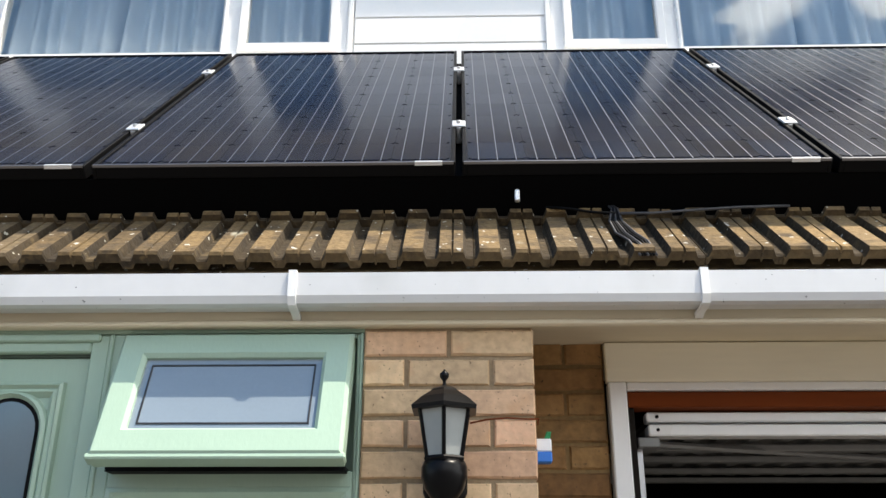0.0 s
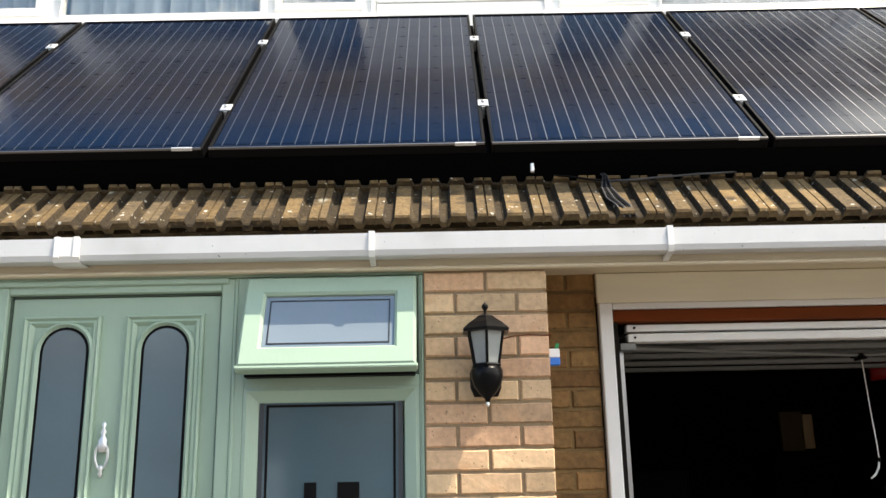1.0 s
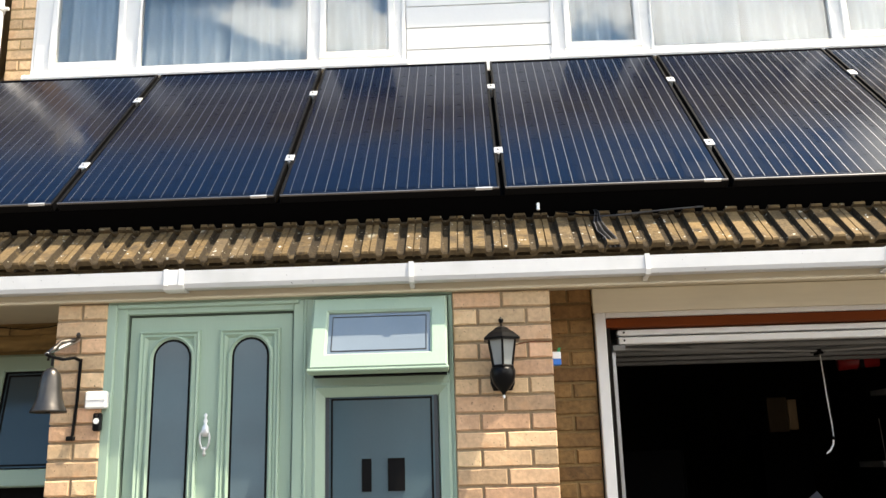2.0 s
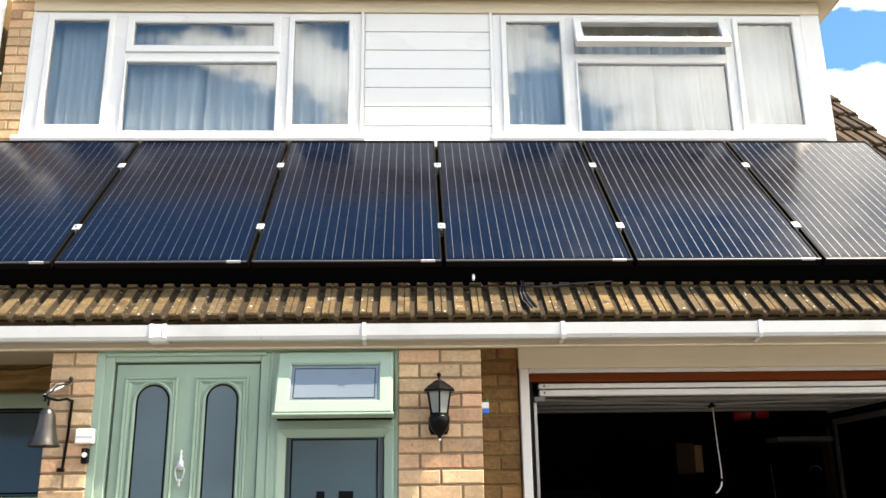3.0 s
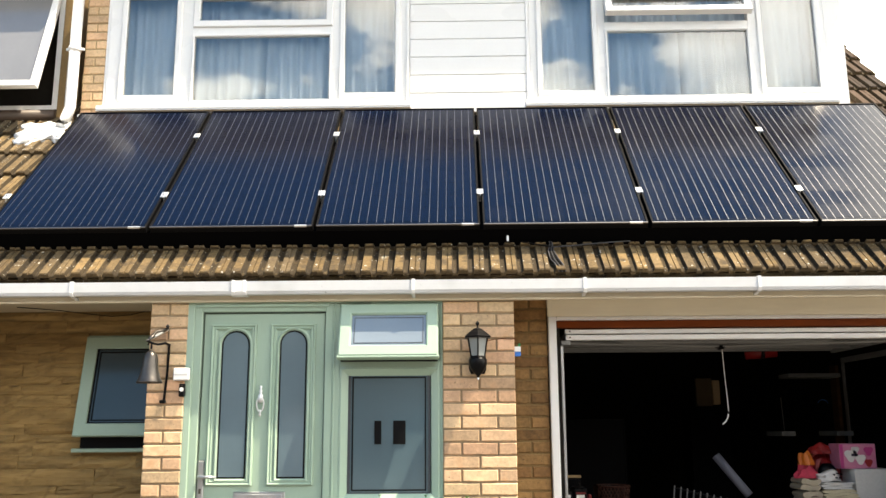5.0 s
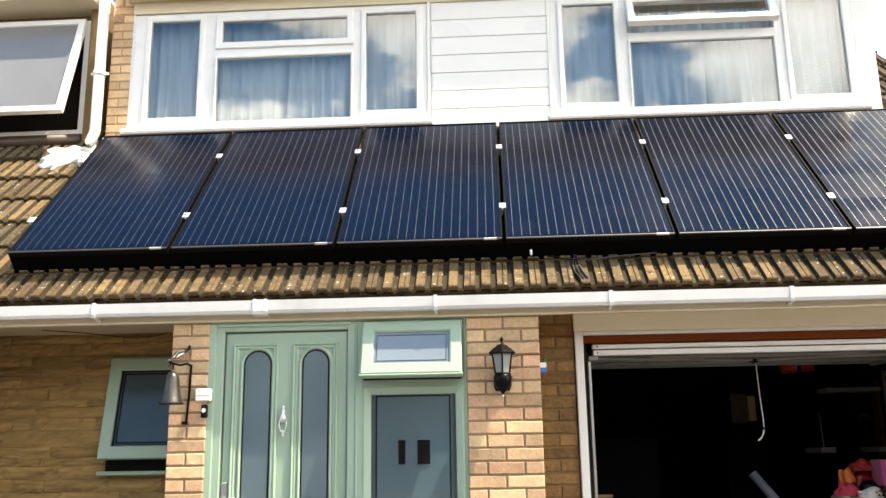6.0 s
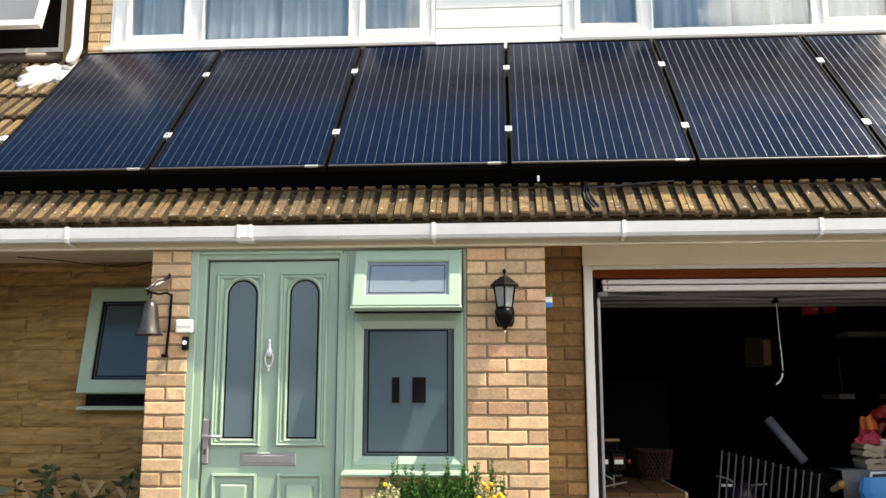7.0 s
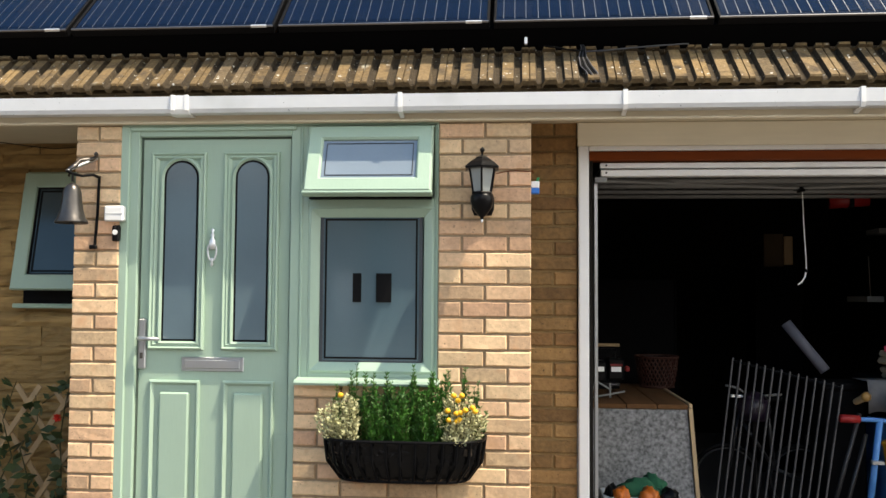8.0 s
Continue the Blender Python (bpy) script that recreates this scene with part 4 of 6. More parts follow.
shrub("tall_herb", -0.575, -0.07, Z, 0.37, 0.040, 11, "slender dark green sprig above paler leaves", 26, 0.024, 41)
shrub("tall_herb", -0.645, -0.07, Z, 0.29, 0.035, 10, "slender dark green sprig above paler leaves", 22, 0.024, 42)
shrub("tall_herb", -0.075, -0.08, Z, 0.41, 0.045, 14, "slender dark green sprig above paler leaves", 28, 0.024, 43)
shrub("tall_herb", -0.015, -0.08, Z, 0.31, 0.04, 11, "slender dark green sprig above paler leaves", 24, 0.024, 44)


def pale_shrub(name, x, y, z, label, seed, plumes, flowers=()):
    """A variegated shrub: separate leafy plumes that lean apart, with gaps between them."""
    rnd = random.Random(seed)
    t = thing(name, (x, y, z), label, "plant", "plants in the wall trough")
    lb, sb = bmesh.new(), bmesh.new()
    for lean, out, hh in plumes:
        base = Vector((x + lean * 0.3, y + 0.02 - out * 0.3, z))
        tip = Vector((x + lean, y - out, z + hh))
        bend = Vector((lean * 0.10, -0.012, rnd.uniform(0.0, 0.02)))
        add_bm(sb, tube([base, (base + tip) / 2 + bend, tip], [0.0028, 0.002, 0.0012], 4))
        n = int(hh / 0.0042)
        for k in range(n):
            f = 0.10 + 0.90 * (k + rnd.random()) / n
            p = base.lerp(tip, f) + bend * math.sin(f * math.pi)
            puff = 0.016 * (0.55 + math.sin(math.pi * f ** 0.8)) * rnd.uniform(0.4, 1.2)
            for q in range(4):
                a = rnd.uniform(0, 6.28)
                d = Vector((math.cos(a), math.sin(a), rnd.uniform(0.1, 1.0)))
                leafy(lb, p + Vector((math.cos(a), math.sin(a), rnd.uniform(-0.3, 0.5))) * puff, d, rnd.uniform(0.011, 0.020), rnd, 0.30)
    part("stalk", sb, M_STEM, t)
    part("foliage", lb, M_PALE, t)
    for fx, fz in flowers:
        p = (x + fx, y - 0.075 + rnd.uniform(-0.01, 0.015), z + fz)
        add = tube([(x + fx * 0.6, y, z + fz * 0.4), (x + fx, p[1] + 0.004, p[2] - 0.008)], 0.0012, 4)
        part("flower", lathe([(0.003, -0.011), (0.011, -0.007), (0.0135, 0.0), (0.009, 0.008), (0.002, 0.011)], p, 8), M_YELLOW, t, "round yellow flower head", smooth=True)
        part("flower_stalk", add, M_STEM, t)


pale_shrub("variegated_shrub", -0.605, -0.135, Z - 0.01, "cream and green variegated shrub at the trough's end", 51,
           ((-0.115, 0.02, 0.135), (-0.09, 0.05, 0.165), (-0.062, 0.01, 0.185), (-0.045, 0.06, 0.135), (-0.02, 0.03, 0.195), (0.0, 0.07, 0.115),
            (0.018, 0.02, 0.225), (0.035, 0.05, 0.185), (0.052, 0.06, 0.125), (0.048, 0.02, 0.205), (-0.075, 0.075, 0.085), (0.025, 0.085, 0.075)), ((-0.005, 0.235),))
pale_shrub("flowering_shrub", -0.085, -0.135, Z - 0.01, "cream variegated shrub dotted with round yellow flowers", 52,
           ((-0.105, 0.03, 0.120), (-0.085, 0.06, 0.155), (-0.062, 0.02, 0.215), (-0.05, 0.07, 0.110), (-0.035, 0.03, 0.240), (-0.018, 0.075, 0.135),
            (0.0, 0.04, 0.200), (0.018, 0.08, 0.100), (0.03, 0.02, 0.215), (0.045, 0.06, 0.150), (0.068, 0.03, 0.175), (0.085, 0.05, 0.125),
            (-0.06, 0.09, 0.060), (0.0, 0.095, 0.050), (0.10, 0.02, 0.150)),
           ((-0.055, 0.175), (-0.05, 0.135), (-0.018, 0.165), (0.0, 0.168), (-0.016, 0.130), (-0.004, 0.138), (0.022, 0.180), (0.052, 0.190), (0.064, 0.176),
            (-0.012, 0.218), (-0.030, 0.240), (0.006, 0.242)))

# ---------------------------------------------------------------- the recess: window, trellis and rose
M_FILM3 = mat("dark_frosted_glass", (0.045, 0.070, 0.085), 0.16, grain=0.03, scale=120, blotch=0.2, bscale=1.6, ior=1.5)
rec = thing("window_4", (-2.3, 0.80, 1.25), "sage green frosted window in the brown brick recess", "window", "", "structure")
part("window_frame", ring_frame(-2.66, -1.90, 1.285, 2.02, 0.045, 0.80, 0.93, 0.004), M_SAGE, rec)
RT4 = Matrix.Rotation(-radians(11), 3, "X")


def swung4(bm):
    bmesh.ops.rotate(bm, cent=(0, 0.795, 2.01), matrix=RT4, verts=bm.verts)
    return bm


s4 = part("opening_sash", swung4(ring_frame(-2.655, -1.89, 1.325, 2.004, 0.085, 0.765, 0.80, 0.006)), M_SAGE, rec, "sage sash slightly ajar")
part("sash_glass", swung4(boxes((-2.57, -1.975, 0.785, 0.790, 1.410, 1.919))), M_FILM3, s4, "dark frosted glass")
part("sash_line", swung4(ring_frame(-2.552, -1.993, 1.428, 1.901, 0.009, 0.782, 0.786, 0)), M_RUBBER, s4)
part("spacer", swung4(ring_frame(-2.572, -1.973, 1.408, 1.921, 0.010, 0.776, 0.786, 0)), M_RUBBER, s4)
part("window_sill", boxes((-2.70, -1.86, 0.745, 0.83, 1.236, 1.262), bevel=0.005), M_SAGE, rec)
# black strip standing in for the shade below the ajar sash
part("dark_gap", boxes((-2.655, -1.93, 0.782, 0.799, 1.2625, 1.345)), M_RUBBER, rec)

M_LATH = mat("weathered_lath", (0.36, 0.245, 0.135), 0.85, grain=0.25, scale=30, blotch=0.2, bscale=5, streak=(1, 1, 0.2))
M_ROSE = mat("rose_leaf", (0.034, 0.055, 0.018), 0.5, grain=0.2, scale=40, blotch=0.3, bscale=8)
M_RED = mat("red_petal", (0.62, 0.030, 0.015), 0.6, grain=0.1)
tr = thing("trellis", (-2.25, 0.51, 0.0), "weathered wooden lattice trellis against the recess wall", "trellis")
for k in range(5):
    xx = -2.92 + 0.20 * k
    for y_, xa, xb in ((0.500, xx, xx + 0.54), (0.516, xx + 0.54, xx)):
        d_ = Vector((xb - xa, 0, 0.80)).normalized()
        n_ = Vector((d_.z, 0, -d_.x)) * 0.014
        bm = bmesh.new()
        q_ = [bm.verts.new(Vector((px_, yy_, pz_)) + n_ * sg) for yy_ in (y_, y_ + 0.010) for px_, pz_, sg in ((xa, 0.03, 1), (xb, 0.83, 1), (xb, 0.83, -1), (xa, 0.03, -1))]
        for f_ in ((0, 1, 2, 3), (7, 6, 5, 4), (0, 4, 5, 1), (1, 5, 6, 2), (2, 6, 7, 3), (3, 7, 4, 0)):
            bm.faces.new([q_[v] for v in f_])
        part("lath", bm, M_LATH, tr)
rose = thing("climbing_rose", (-2.4, 0.58, 0.0), "dark-leaved climbing rose with a red bloom on the trellis", "rose")
rr = random.Random(9)
sb, lb = bmesh.new(), bmesh.new()
for k in range(12):
    bx = rr.uniform(-2.85, -2.12)
    p0 = Vector((bx, 0.49, 0.0))
    pts = [p0]
    for j in range(5):
        pts.append(pts[-1] + Vector((rr.uniform(-0.07, 0.10), rr.uniform(-0.04, 0.03), rr.uniform(0.13, 0.21))))
    add_bm(sb, tube(pts, [0.006, 0.005, 0.004, 0.004, 0.003, 0.002], 5))
    for a, b in zip(pts[1:], pts[2:]):
        for q in range(8):
            p = a.lerp(b, rr.random()) + Vector((rr.uniform(-0.03, 0.03), rr.uniform(-0.04, 0.02), rr.uniform(-0.02, 0.02)))
            d = Vector((rr.uniform(-1, 1), rr.uniform(-1, 0.2), rr.uniform(-0.4, 0.6)))
            leafy(lb, p, d * 1.0, rr.uniform(0.05, 0.095), rr)
add_bm(sb, tube([(-2.42, 0.6, 0.72), (-2.25, 0.60, 0.85), (-2.12, 0.62, 0.90), (-1.99, 0.64, 0.97)], 0.003, 5))
for f in (0.1, 0.25, 0.4, 0.55, 0.7, 0.85, 1.0):
    p = Vector((-2.42, 0.6, 0.72)).lerp(Vector((-1.99, 0.64, 0.97)), f)
    leafy(lb, p, Vector((rr.uniform(-1, 1), -0.5, rr.uniform(-0.5, 0.8))), 0.05, rr)
part("stalk", sb, M_STEM, rose)
part("foliage", lb, M_ROSE, rose)
bl = bmesh.new()
for k in range(16):
    a = k * 2.4
    leafy(bl, Vector((-2.255, 0.470, 0.665)), Vector((math.cos(a), -0.7, math.sin(a))), 0.035 - 0.001 * k, rr)
part("bloom", bl, M_RED, rose, "open red bloom")

sw = thing("soffit_wire", (-2.7, 0.74, 2.18), "thin dark wire sagging under the recess soffit", "wire")
part("strand", tube([(-3.05, 0.55, 2.187), (-2.80, 0.66, 2.176), (-2.62, 0.74, 2.160), (-2.50, 0.78, 2.150), (-2.38, 0.80, 2.162), (-2.28, 0.80, 2.186)], 0.0028, 5), M_RUBBER, sw)

# ---------------------------------------------------------------- the garage front
gf = thing("garage_door_frame", (1.7, 0.37, 0.0), "white and red-brown timber frame round the garage opening", "door frame", "", "structure")
part("white_post", boxes((0.459, 0.510, 0.348, 0.40, 0.0, 2.070), bevel=0.004), M_WHITE, gf)
part("white_post", boxes((2.868, 2.930, 0.348, 0.40, 0.0, 2.070), bevel=0.004), M_WHITE, gf)
part("white_head", boxes((0.512, 2.866, 0.350, 0.40, 2.046, 2.069), bevel=0.003), M_WHITE, gf)
part("brown_head", boxes((0.512, 2.866, 0.362, 0.44, 2.000, 2.044), bevel=0.004), M_WOOD, gf, "red-brown timber head")
# inner jambs share the near-black that darkens the garage
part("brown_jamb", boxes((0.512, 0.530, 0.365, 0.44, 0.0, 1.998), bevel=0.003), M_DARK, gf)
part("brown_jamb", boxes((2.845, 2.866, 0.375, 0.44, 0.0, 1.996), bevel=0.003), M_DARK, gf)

gd = thing("garage_door", (1.7, 1.0, 1.90), "white metal up-and-over garage door, raised under the ceiling", "garage door")
GX0, GX1 = 0.555, 2.80
part("front_rail", boxes((GX0 + 0.015, GX1, 0.405, 0.455, 1.966, 1.994), bevel=0.004), M_WHITE, gd)
part("front_rail", boxes((GX0 + 0.018, GX1, 0.400, 0.460, 1.925, 1.958), bevel=0.004), M_WHITE, gd)
for zz in (1.980, 1.942):
    part("screw", prism([(GX0 + 0.045 + 0.005 * math.cos(a), zz + 0.005 * math.sin(a)) for a in (2 * math.pi * k / 8 for k in range(8))], 0.397, 0.406, "y"), M_RUBBER, gd)
nx = 22
step = (GX1 - GX0 - 0.04) / nx
# pale paint darkened so the garage's shade sits in its colour
M_DIM = mat("dimmed_pale_paint", (0.20, 0.20, 0.195), 0.8, grain=0.15)
# clutter coloured near-black, with the deep shade held in the colour
M_DULL = mat("shade_dark_grey", (0.005, 0.005, 0.0055), 0.9, grain=0.15, ior=1.15)
# inner rails: the door's white toned down for the shade under the ceiling
M_DOORIN = mat("dimmed_metal_face", (0.24, 0.24, 0.235), 0.55, metal=0.2, grain=0.12, scale=25, blotch=0.25, bscale=2)
bm = bmesh.new()
lo, hi = 1.950, 1.972
prev = None
for i in range(nx):
    x = GX0 + 0.02 + i * step
    for dx, zz in ((0.0, hi), (step * 0.42, hi), (step * 0.55, lo), (step * 0.87, lo)):
        row = [bm.verts.new((x + dx, y, zz + dz)) for y, dz in ((0.46, 0.0), (1.62, 0.03))]
        if prev:
            bm.faces.new((prev[0], row[0], row[1], prev[1]))
        prev = row
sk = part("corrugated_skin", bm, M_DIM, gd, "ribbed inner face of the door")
sk.modifiers.new("thickness", "SOLIDIFY").thickness = 0.003
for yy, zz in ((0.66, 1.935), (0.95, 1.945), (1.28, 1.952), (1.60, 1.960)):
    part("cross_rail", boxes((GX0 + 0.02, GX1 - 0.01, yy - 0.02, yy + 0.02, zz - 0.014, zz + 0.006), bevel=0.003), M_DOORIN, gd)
for sx in (GX0 + 0.02, GX1 - 0.05):
    part("side_rail", boxes((sx, sx + 0.035, 0.46, 1.62, 1.930, 1.958), bevel=0.003), M_DOORIN, gd)
part("lift_arm", tube([(GX0 + 0.02, 0.47, 1.915), (0.90, 0.62, 1.920), (1.70, 0.93, 1.928)], 0.010, 6), M_DOORIN, gd)
part("lift_arm", tube([(GX1 - 0.02, 0.47, 1.915), (2.40, 0.62, 1.920), (1.72, 0.93, 1.928)], 0.010, 6), M_DOORIN, gd)
part("latch", boxes((1.68, 1.745, 0.92, 0.97, 1.916, 1.935), (1.70, 1.725, 0.90, 0.98, 1.906, 1.918), bevel=0.003), M_BLACK, gd, "black centre latch")
part("hinge_plate", boxes((GX0 - 0.012, GX0 + 0.05, 0.41, 0.50, 1.895, 1.923), bevel=0.003), M_DOORIN, gd)
for tx in (0.552, 2.765):
    trk = thing("door_track", (tx, 0.46, 0.0), "thin steel guide track beside the garage opening", "track", "door tracks")
    part("track_bar", boxes((tx - 0.009, tx + 0.009, 0.445, 0.475, 0.02, 1.90), bevel=0.002), M_STEEL, trk)
cord = thing("pull_cord", (1.74, 0.95, 1.40), "white pull cord hanging from the raised garage door", "cord")
part("cord", tube([(1.722, 0.95, 1.935), (1.725, 0.95, 1.83), (1.730, 0.95, 1.68), (1.737, 0.95, 1.55), (1.738, 0.95, 1.480)], 0.0030, 6), M_WHITE, cord)
part("toggle", tube([(1.736, 0.95, 1.467), (1.730, 0.95, 1.440), (1.712, 0.95, 1.412), (1.692, 0.95, 1.396)], [0.0045, 0.005, 0.005, 0.004], 6), M_WHITE, cord)
part("knot", lathe([(0.004, -0.01), (0.010, 0), (0.004, 0.01)], (1.738, 0.95, 1.473), 8), M_BLACK, cord)

# ---------------------------------------------------------------- things in the garage
M_CARPET = mat("speckled_grey_board", (0.185, 0.185, 0.185), 0.9, grain=1.2, scale=55, blotch=0.2, bscale=4, bump=0.003)
M_PLANK = mat("brown_plank", (0.10, 0.048, 0.020), 0.85, ior=1.25, grain=0.3, scale=20, blotch=0.2, bscale=4, vary=0.2, streak=(1, 0.12, 1))
M_PALEWOOD = mat("pale_edge_wood", (0.42, 0.30, 0.17), 0.7, grain=0.15, scale=25, streak=(1, 1, 0.1))
M_WICKER = mat("wicker", (0.036, 0.008, 0.003), 0.7, grain=0.35, scale=60, blotch=0.2, bscale=10)
M_REDP = mat("red_plastic", (0.25, 0.010, 0.010), 0.5, grain=0.06)
M_ORANGE = mat("orange_plastic", (0.46, 0.11, 0.010), 0.45, grain=0.08)
M_PINK = mat("pink_card", (0.46, 0.15, 0.25), 0.5, grain=0.08, blotch=0.2, bscale=14)
M_CLOTH = mat("folded_cloth", (0.32, 0.27, 0.20), 0.95, grain=0.15, scale=60, bump=0.004)
M_TOWEL = mat("beige_towel", (0.46, 0.40, 0.27), 0.95, grain=0.15, scale=60, bump=0.004)
M_CLOTHW = mat("white_cloth", (0.52, 0.51, 0.49), 0.95, grain=0.1, scale=50, bump=0.004)
M_TUBE = mat("grey_card_tube", (0.115, 0.12, 0.15), 0.7, grain=0.08)
M_BLUEM = mat("blue_enamel", (0.06, 0.22, 0.52), 0.35, grain=0.05)
M_YELP = mat("yellow_plastic", (0.72, 0.36, 0.03), 0.45, grain=0.05)
M_BAR = mat("grey_steel_bar", (0.038, 0.038, 0.040), 0.4, metal=0.4, grain=0.1)
M_PAPER = mat("magazine_paper", (0.58, 0.56, 0.54), 0.6, grain=0.15, vary=0.4)
M_TAN = mat("tan_board", (0.06, 0.036, 0.012), 0.7, grain=0.15, scale=14)

chest = thing("storage_chest", (0.78, 1.25, 0.02), "grey speckled chest with a brown planked top in the garage", "chest")
part("chest_body", prism([(0.42, 0.0), (1.130, 0.0), (1.075, 0.716), (0.42, 0.716)], 0.86, 1.98, "y"), M_CARPET, chest)
for k in range(4):
    x0 = 0.42 + 0.165 * k
    part("plank", boxes((x0, x0 + 0.161, 0.85, 1.99, 0.718, 0.744), bevel=0.003), M_PLANK, chest)
part("edge_strip", prism([(1.080, 0.724), (1.100, 0.724), (1.154, 0.02), (1.134, 0.02)], 0.845, 0.875, "y"), M_PALEWOOD, chest, "pale wooden corner strip")
part("edge_strip", boxes((1.081, 1.101, 0.85, 1.99, 0.726, 0.748), bevel=0.003), M_PALEWOOD, chest)

BKX, BKY, BKZ = 1.055, 1.78, 0.745
basket = thing("wicker_basket", (BKX, BKY, BKZ), "dark red-brown wicker basket standing on the chest", "basket")
part("lining", lathe([(0.095, 0.004), (0.110, 0.06), (0.122, 0.195), (0.116, 0.195), (0.104, 0.06), (0.09, 0.012)], (BKX, BKY, BKZ), 24), M_BLACK, basket)
for k in range(30):
    a0_ = 2 * math.pi * k / 30
    for way in (-1, 1):
        part("willow_strand", tube([(BKX + (0.104 + 0.030 * f + 0.004 * (-1) ** (j + k) * way) * math.cos(a0_ + way * 0.8 * f),
                                     BKY + (0.104 + 0.030 * f + 0.004 * (-1) ** (j + k) * way) * math.sin(a0_ + way * 0.8 * f), BKZ + 0.006 + 0.186 * f)
                                    for j, f in enumerate((0.0, 0.2, 0.4, 0.6, 0.8, 1.0))], 0.0052, 5), M_WICKER, basket)
for zz, rr_ in ((0.196, 0.136), (0.006, 0.106)):
    part("rim", tube([(BKX + rr_ * math.cos(a), BKY + rr_ * math.sin(a), BKZ + zz) for a in (2 * math.pi * j / 28 for j in range(29))], 0.008, 6), M_WICKER, basket)
machine = thing("power_tool", (0.66, 1.12, 0.745), "black power tool with red trim on a pale grey stand", "tool")
part("motor", boxes((0.575, 0.665, 1.05, 1.20, 0.84, 0.96), bevel=0.012), M_BLACK, machine)
part("housing", boxes((0.669, 0.765, 1.05, 1.19, 0.85, 0.975), bevel=0.012), M_BLACK, machine)
M_REDCASE = mat("dark_red_casing", (0.16, 0.010, 0.010), 0.5, grain=0.1)
part("red_trim", boxes((0.684, 0.752, 1.043, 1.049, 0.931, 0.944), bevel=0.002), M_REDCASE, machine, "red plastic trim")
part("trigger_knob", lathe([(0.004, -0.016), (0.014, -0.010), (0.014, 0.010), (0.004, 0.016)], (0.781, 1.07, 0.915), 10), M_REDCASE, machine, "red knob", smooth=True)
part("blade_guard", lathe([(0.020, 0.0), (0.052, 0.004), (0.054, 0.016), (0.018, 0.020)], (0.690, 1.10, 0.815), 16), M_BAR, machine, smooth=True)
part("maker_plate", boxes((0.600, 0.650, 1.046, 1.051, 0.90, 0.927)), M_WHITE, machine, "plain white plate")
part("maker_plate", boxes((0.690, 0.745, 1.046, 1.051, 0.90, 0.927)), M_WHITE, machine, "plain white plate")
for a, b in (((0.580, 0.752), (0.765, 0.790)), ((0.600, 0.850), (0.682, 0.800)), ((0.682, 0.752), (0.682, 0.835)), ((0.575, 0.760), (0.600, 0.850))):
    part("stand_leg", tube([(a[0], 1.05, a[1]), (b[0], 1.05, b[1])], 0.006, 6), M_DIM, machine, "pale grey metal leg")
part("handle", tube([(0.60, 1.1, 0.955), (0.60, 1.1, 1.02), (0.72, 1.1, 1.02), (0.72, 1.1, 0.97)], 0.011, 6), M_BLACK, machine)
plank = thing("loose_board", (0.72, 1.58, 0.745), "short board darkened near-black for shade, leaning behind the tool", "board")
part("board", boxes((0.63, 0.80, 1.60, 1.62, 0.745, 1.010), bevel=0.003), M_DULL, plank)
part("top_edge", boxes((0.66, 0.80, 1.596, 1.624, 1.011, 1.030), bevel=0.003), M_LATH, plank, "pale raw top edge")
backp = thing("grey_panel", (1.0, 2.4, 0.02), "large grey panel darkened near-black for the dark garage", "panel")
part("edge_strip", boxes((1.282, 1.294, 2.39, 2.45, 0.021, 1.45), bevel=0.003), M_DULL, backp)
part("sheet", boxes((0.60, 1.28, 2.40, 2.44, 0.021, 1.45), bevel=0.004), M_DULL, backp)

crate = thing("toy_crate", (0.76, 0.66, 0.0), "white tray of green and orange toys on a low box", "toys")
part("low_box", boxes((0.575, 0.98, 0.56, 0.80, 0.021, 0.26), bevel=0.006), M_TAN, crate)
part("tray", boxes((0.60, 1.0, 0.53, 0.82, 0.262, 0.30), bevel=0.006), M_WHITE, crate)
r3 = random.Random(3)
M_PLUSH = mat("dark_green_plush", (0.010, 0.085, 0.040), 0.9, grain=0.3, scale=60)
for x, y, sx, sz, m_ in ((0.79, 0.66, 0.120, 0.080, M_PLUSH), (0.86, 0.70, 0.075, 0.095, M_PLUSH), (0.69, 0.60, 0.050, 0.050, M_ORANGE), (0.83, 0.585, 0.048, 0.055, M_ORANGE),
                         (0.935, 0.62, 0.045, 0.045, M_BLACK), (0.645, 0.64, 0.035, 0.055, M_BLACK)):
    bm = bmesh.new()
    bmesh.ops.create_icosphere(bm, subdivisions=3, radius=1.0)
    for v in bm.verts:
        k_ = 1 + 0.18 * math.sin(6 * v.co.x + 4 * v.co.y + 9 * x) + 0.10 * math.sin(13 * v.co.x - 8 * v.co.z) + r3.uniform(-0.03, 0.03)
        v.co = Vector((x + sx * k_ * v.co.x, y + 0.05 * k_ * v.co.y, 0.301 + max(sz * k_ * v.co.z, 0.0)))
    part("soft_toy", bm, m_, crate, smooth=True)

guard = thing("barred_panel", (1.65, 1.0, 0.02), "tall panel of grey metal bars leaning in the garage", "metal panel")
for k in range(14):
    f = k / 13
    top = Vector((1.390 + 0.51 * f, 1.16 - 0.26 * f, 0.980 - 0.120 * f))
    low = Vector((1.222 + 0.475 * f, 0.96 - 0.26 * f, 0.03))
    part("bar", tube([low, top], 0.0065, 6), M_BAR, guard)
part("top_rail", tube([(1.385, 1.16, 0.962), (1.905, 0.90, 0.840)], 0.008, 6), M_BLACK, guard)
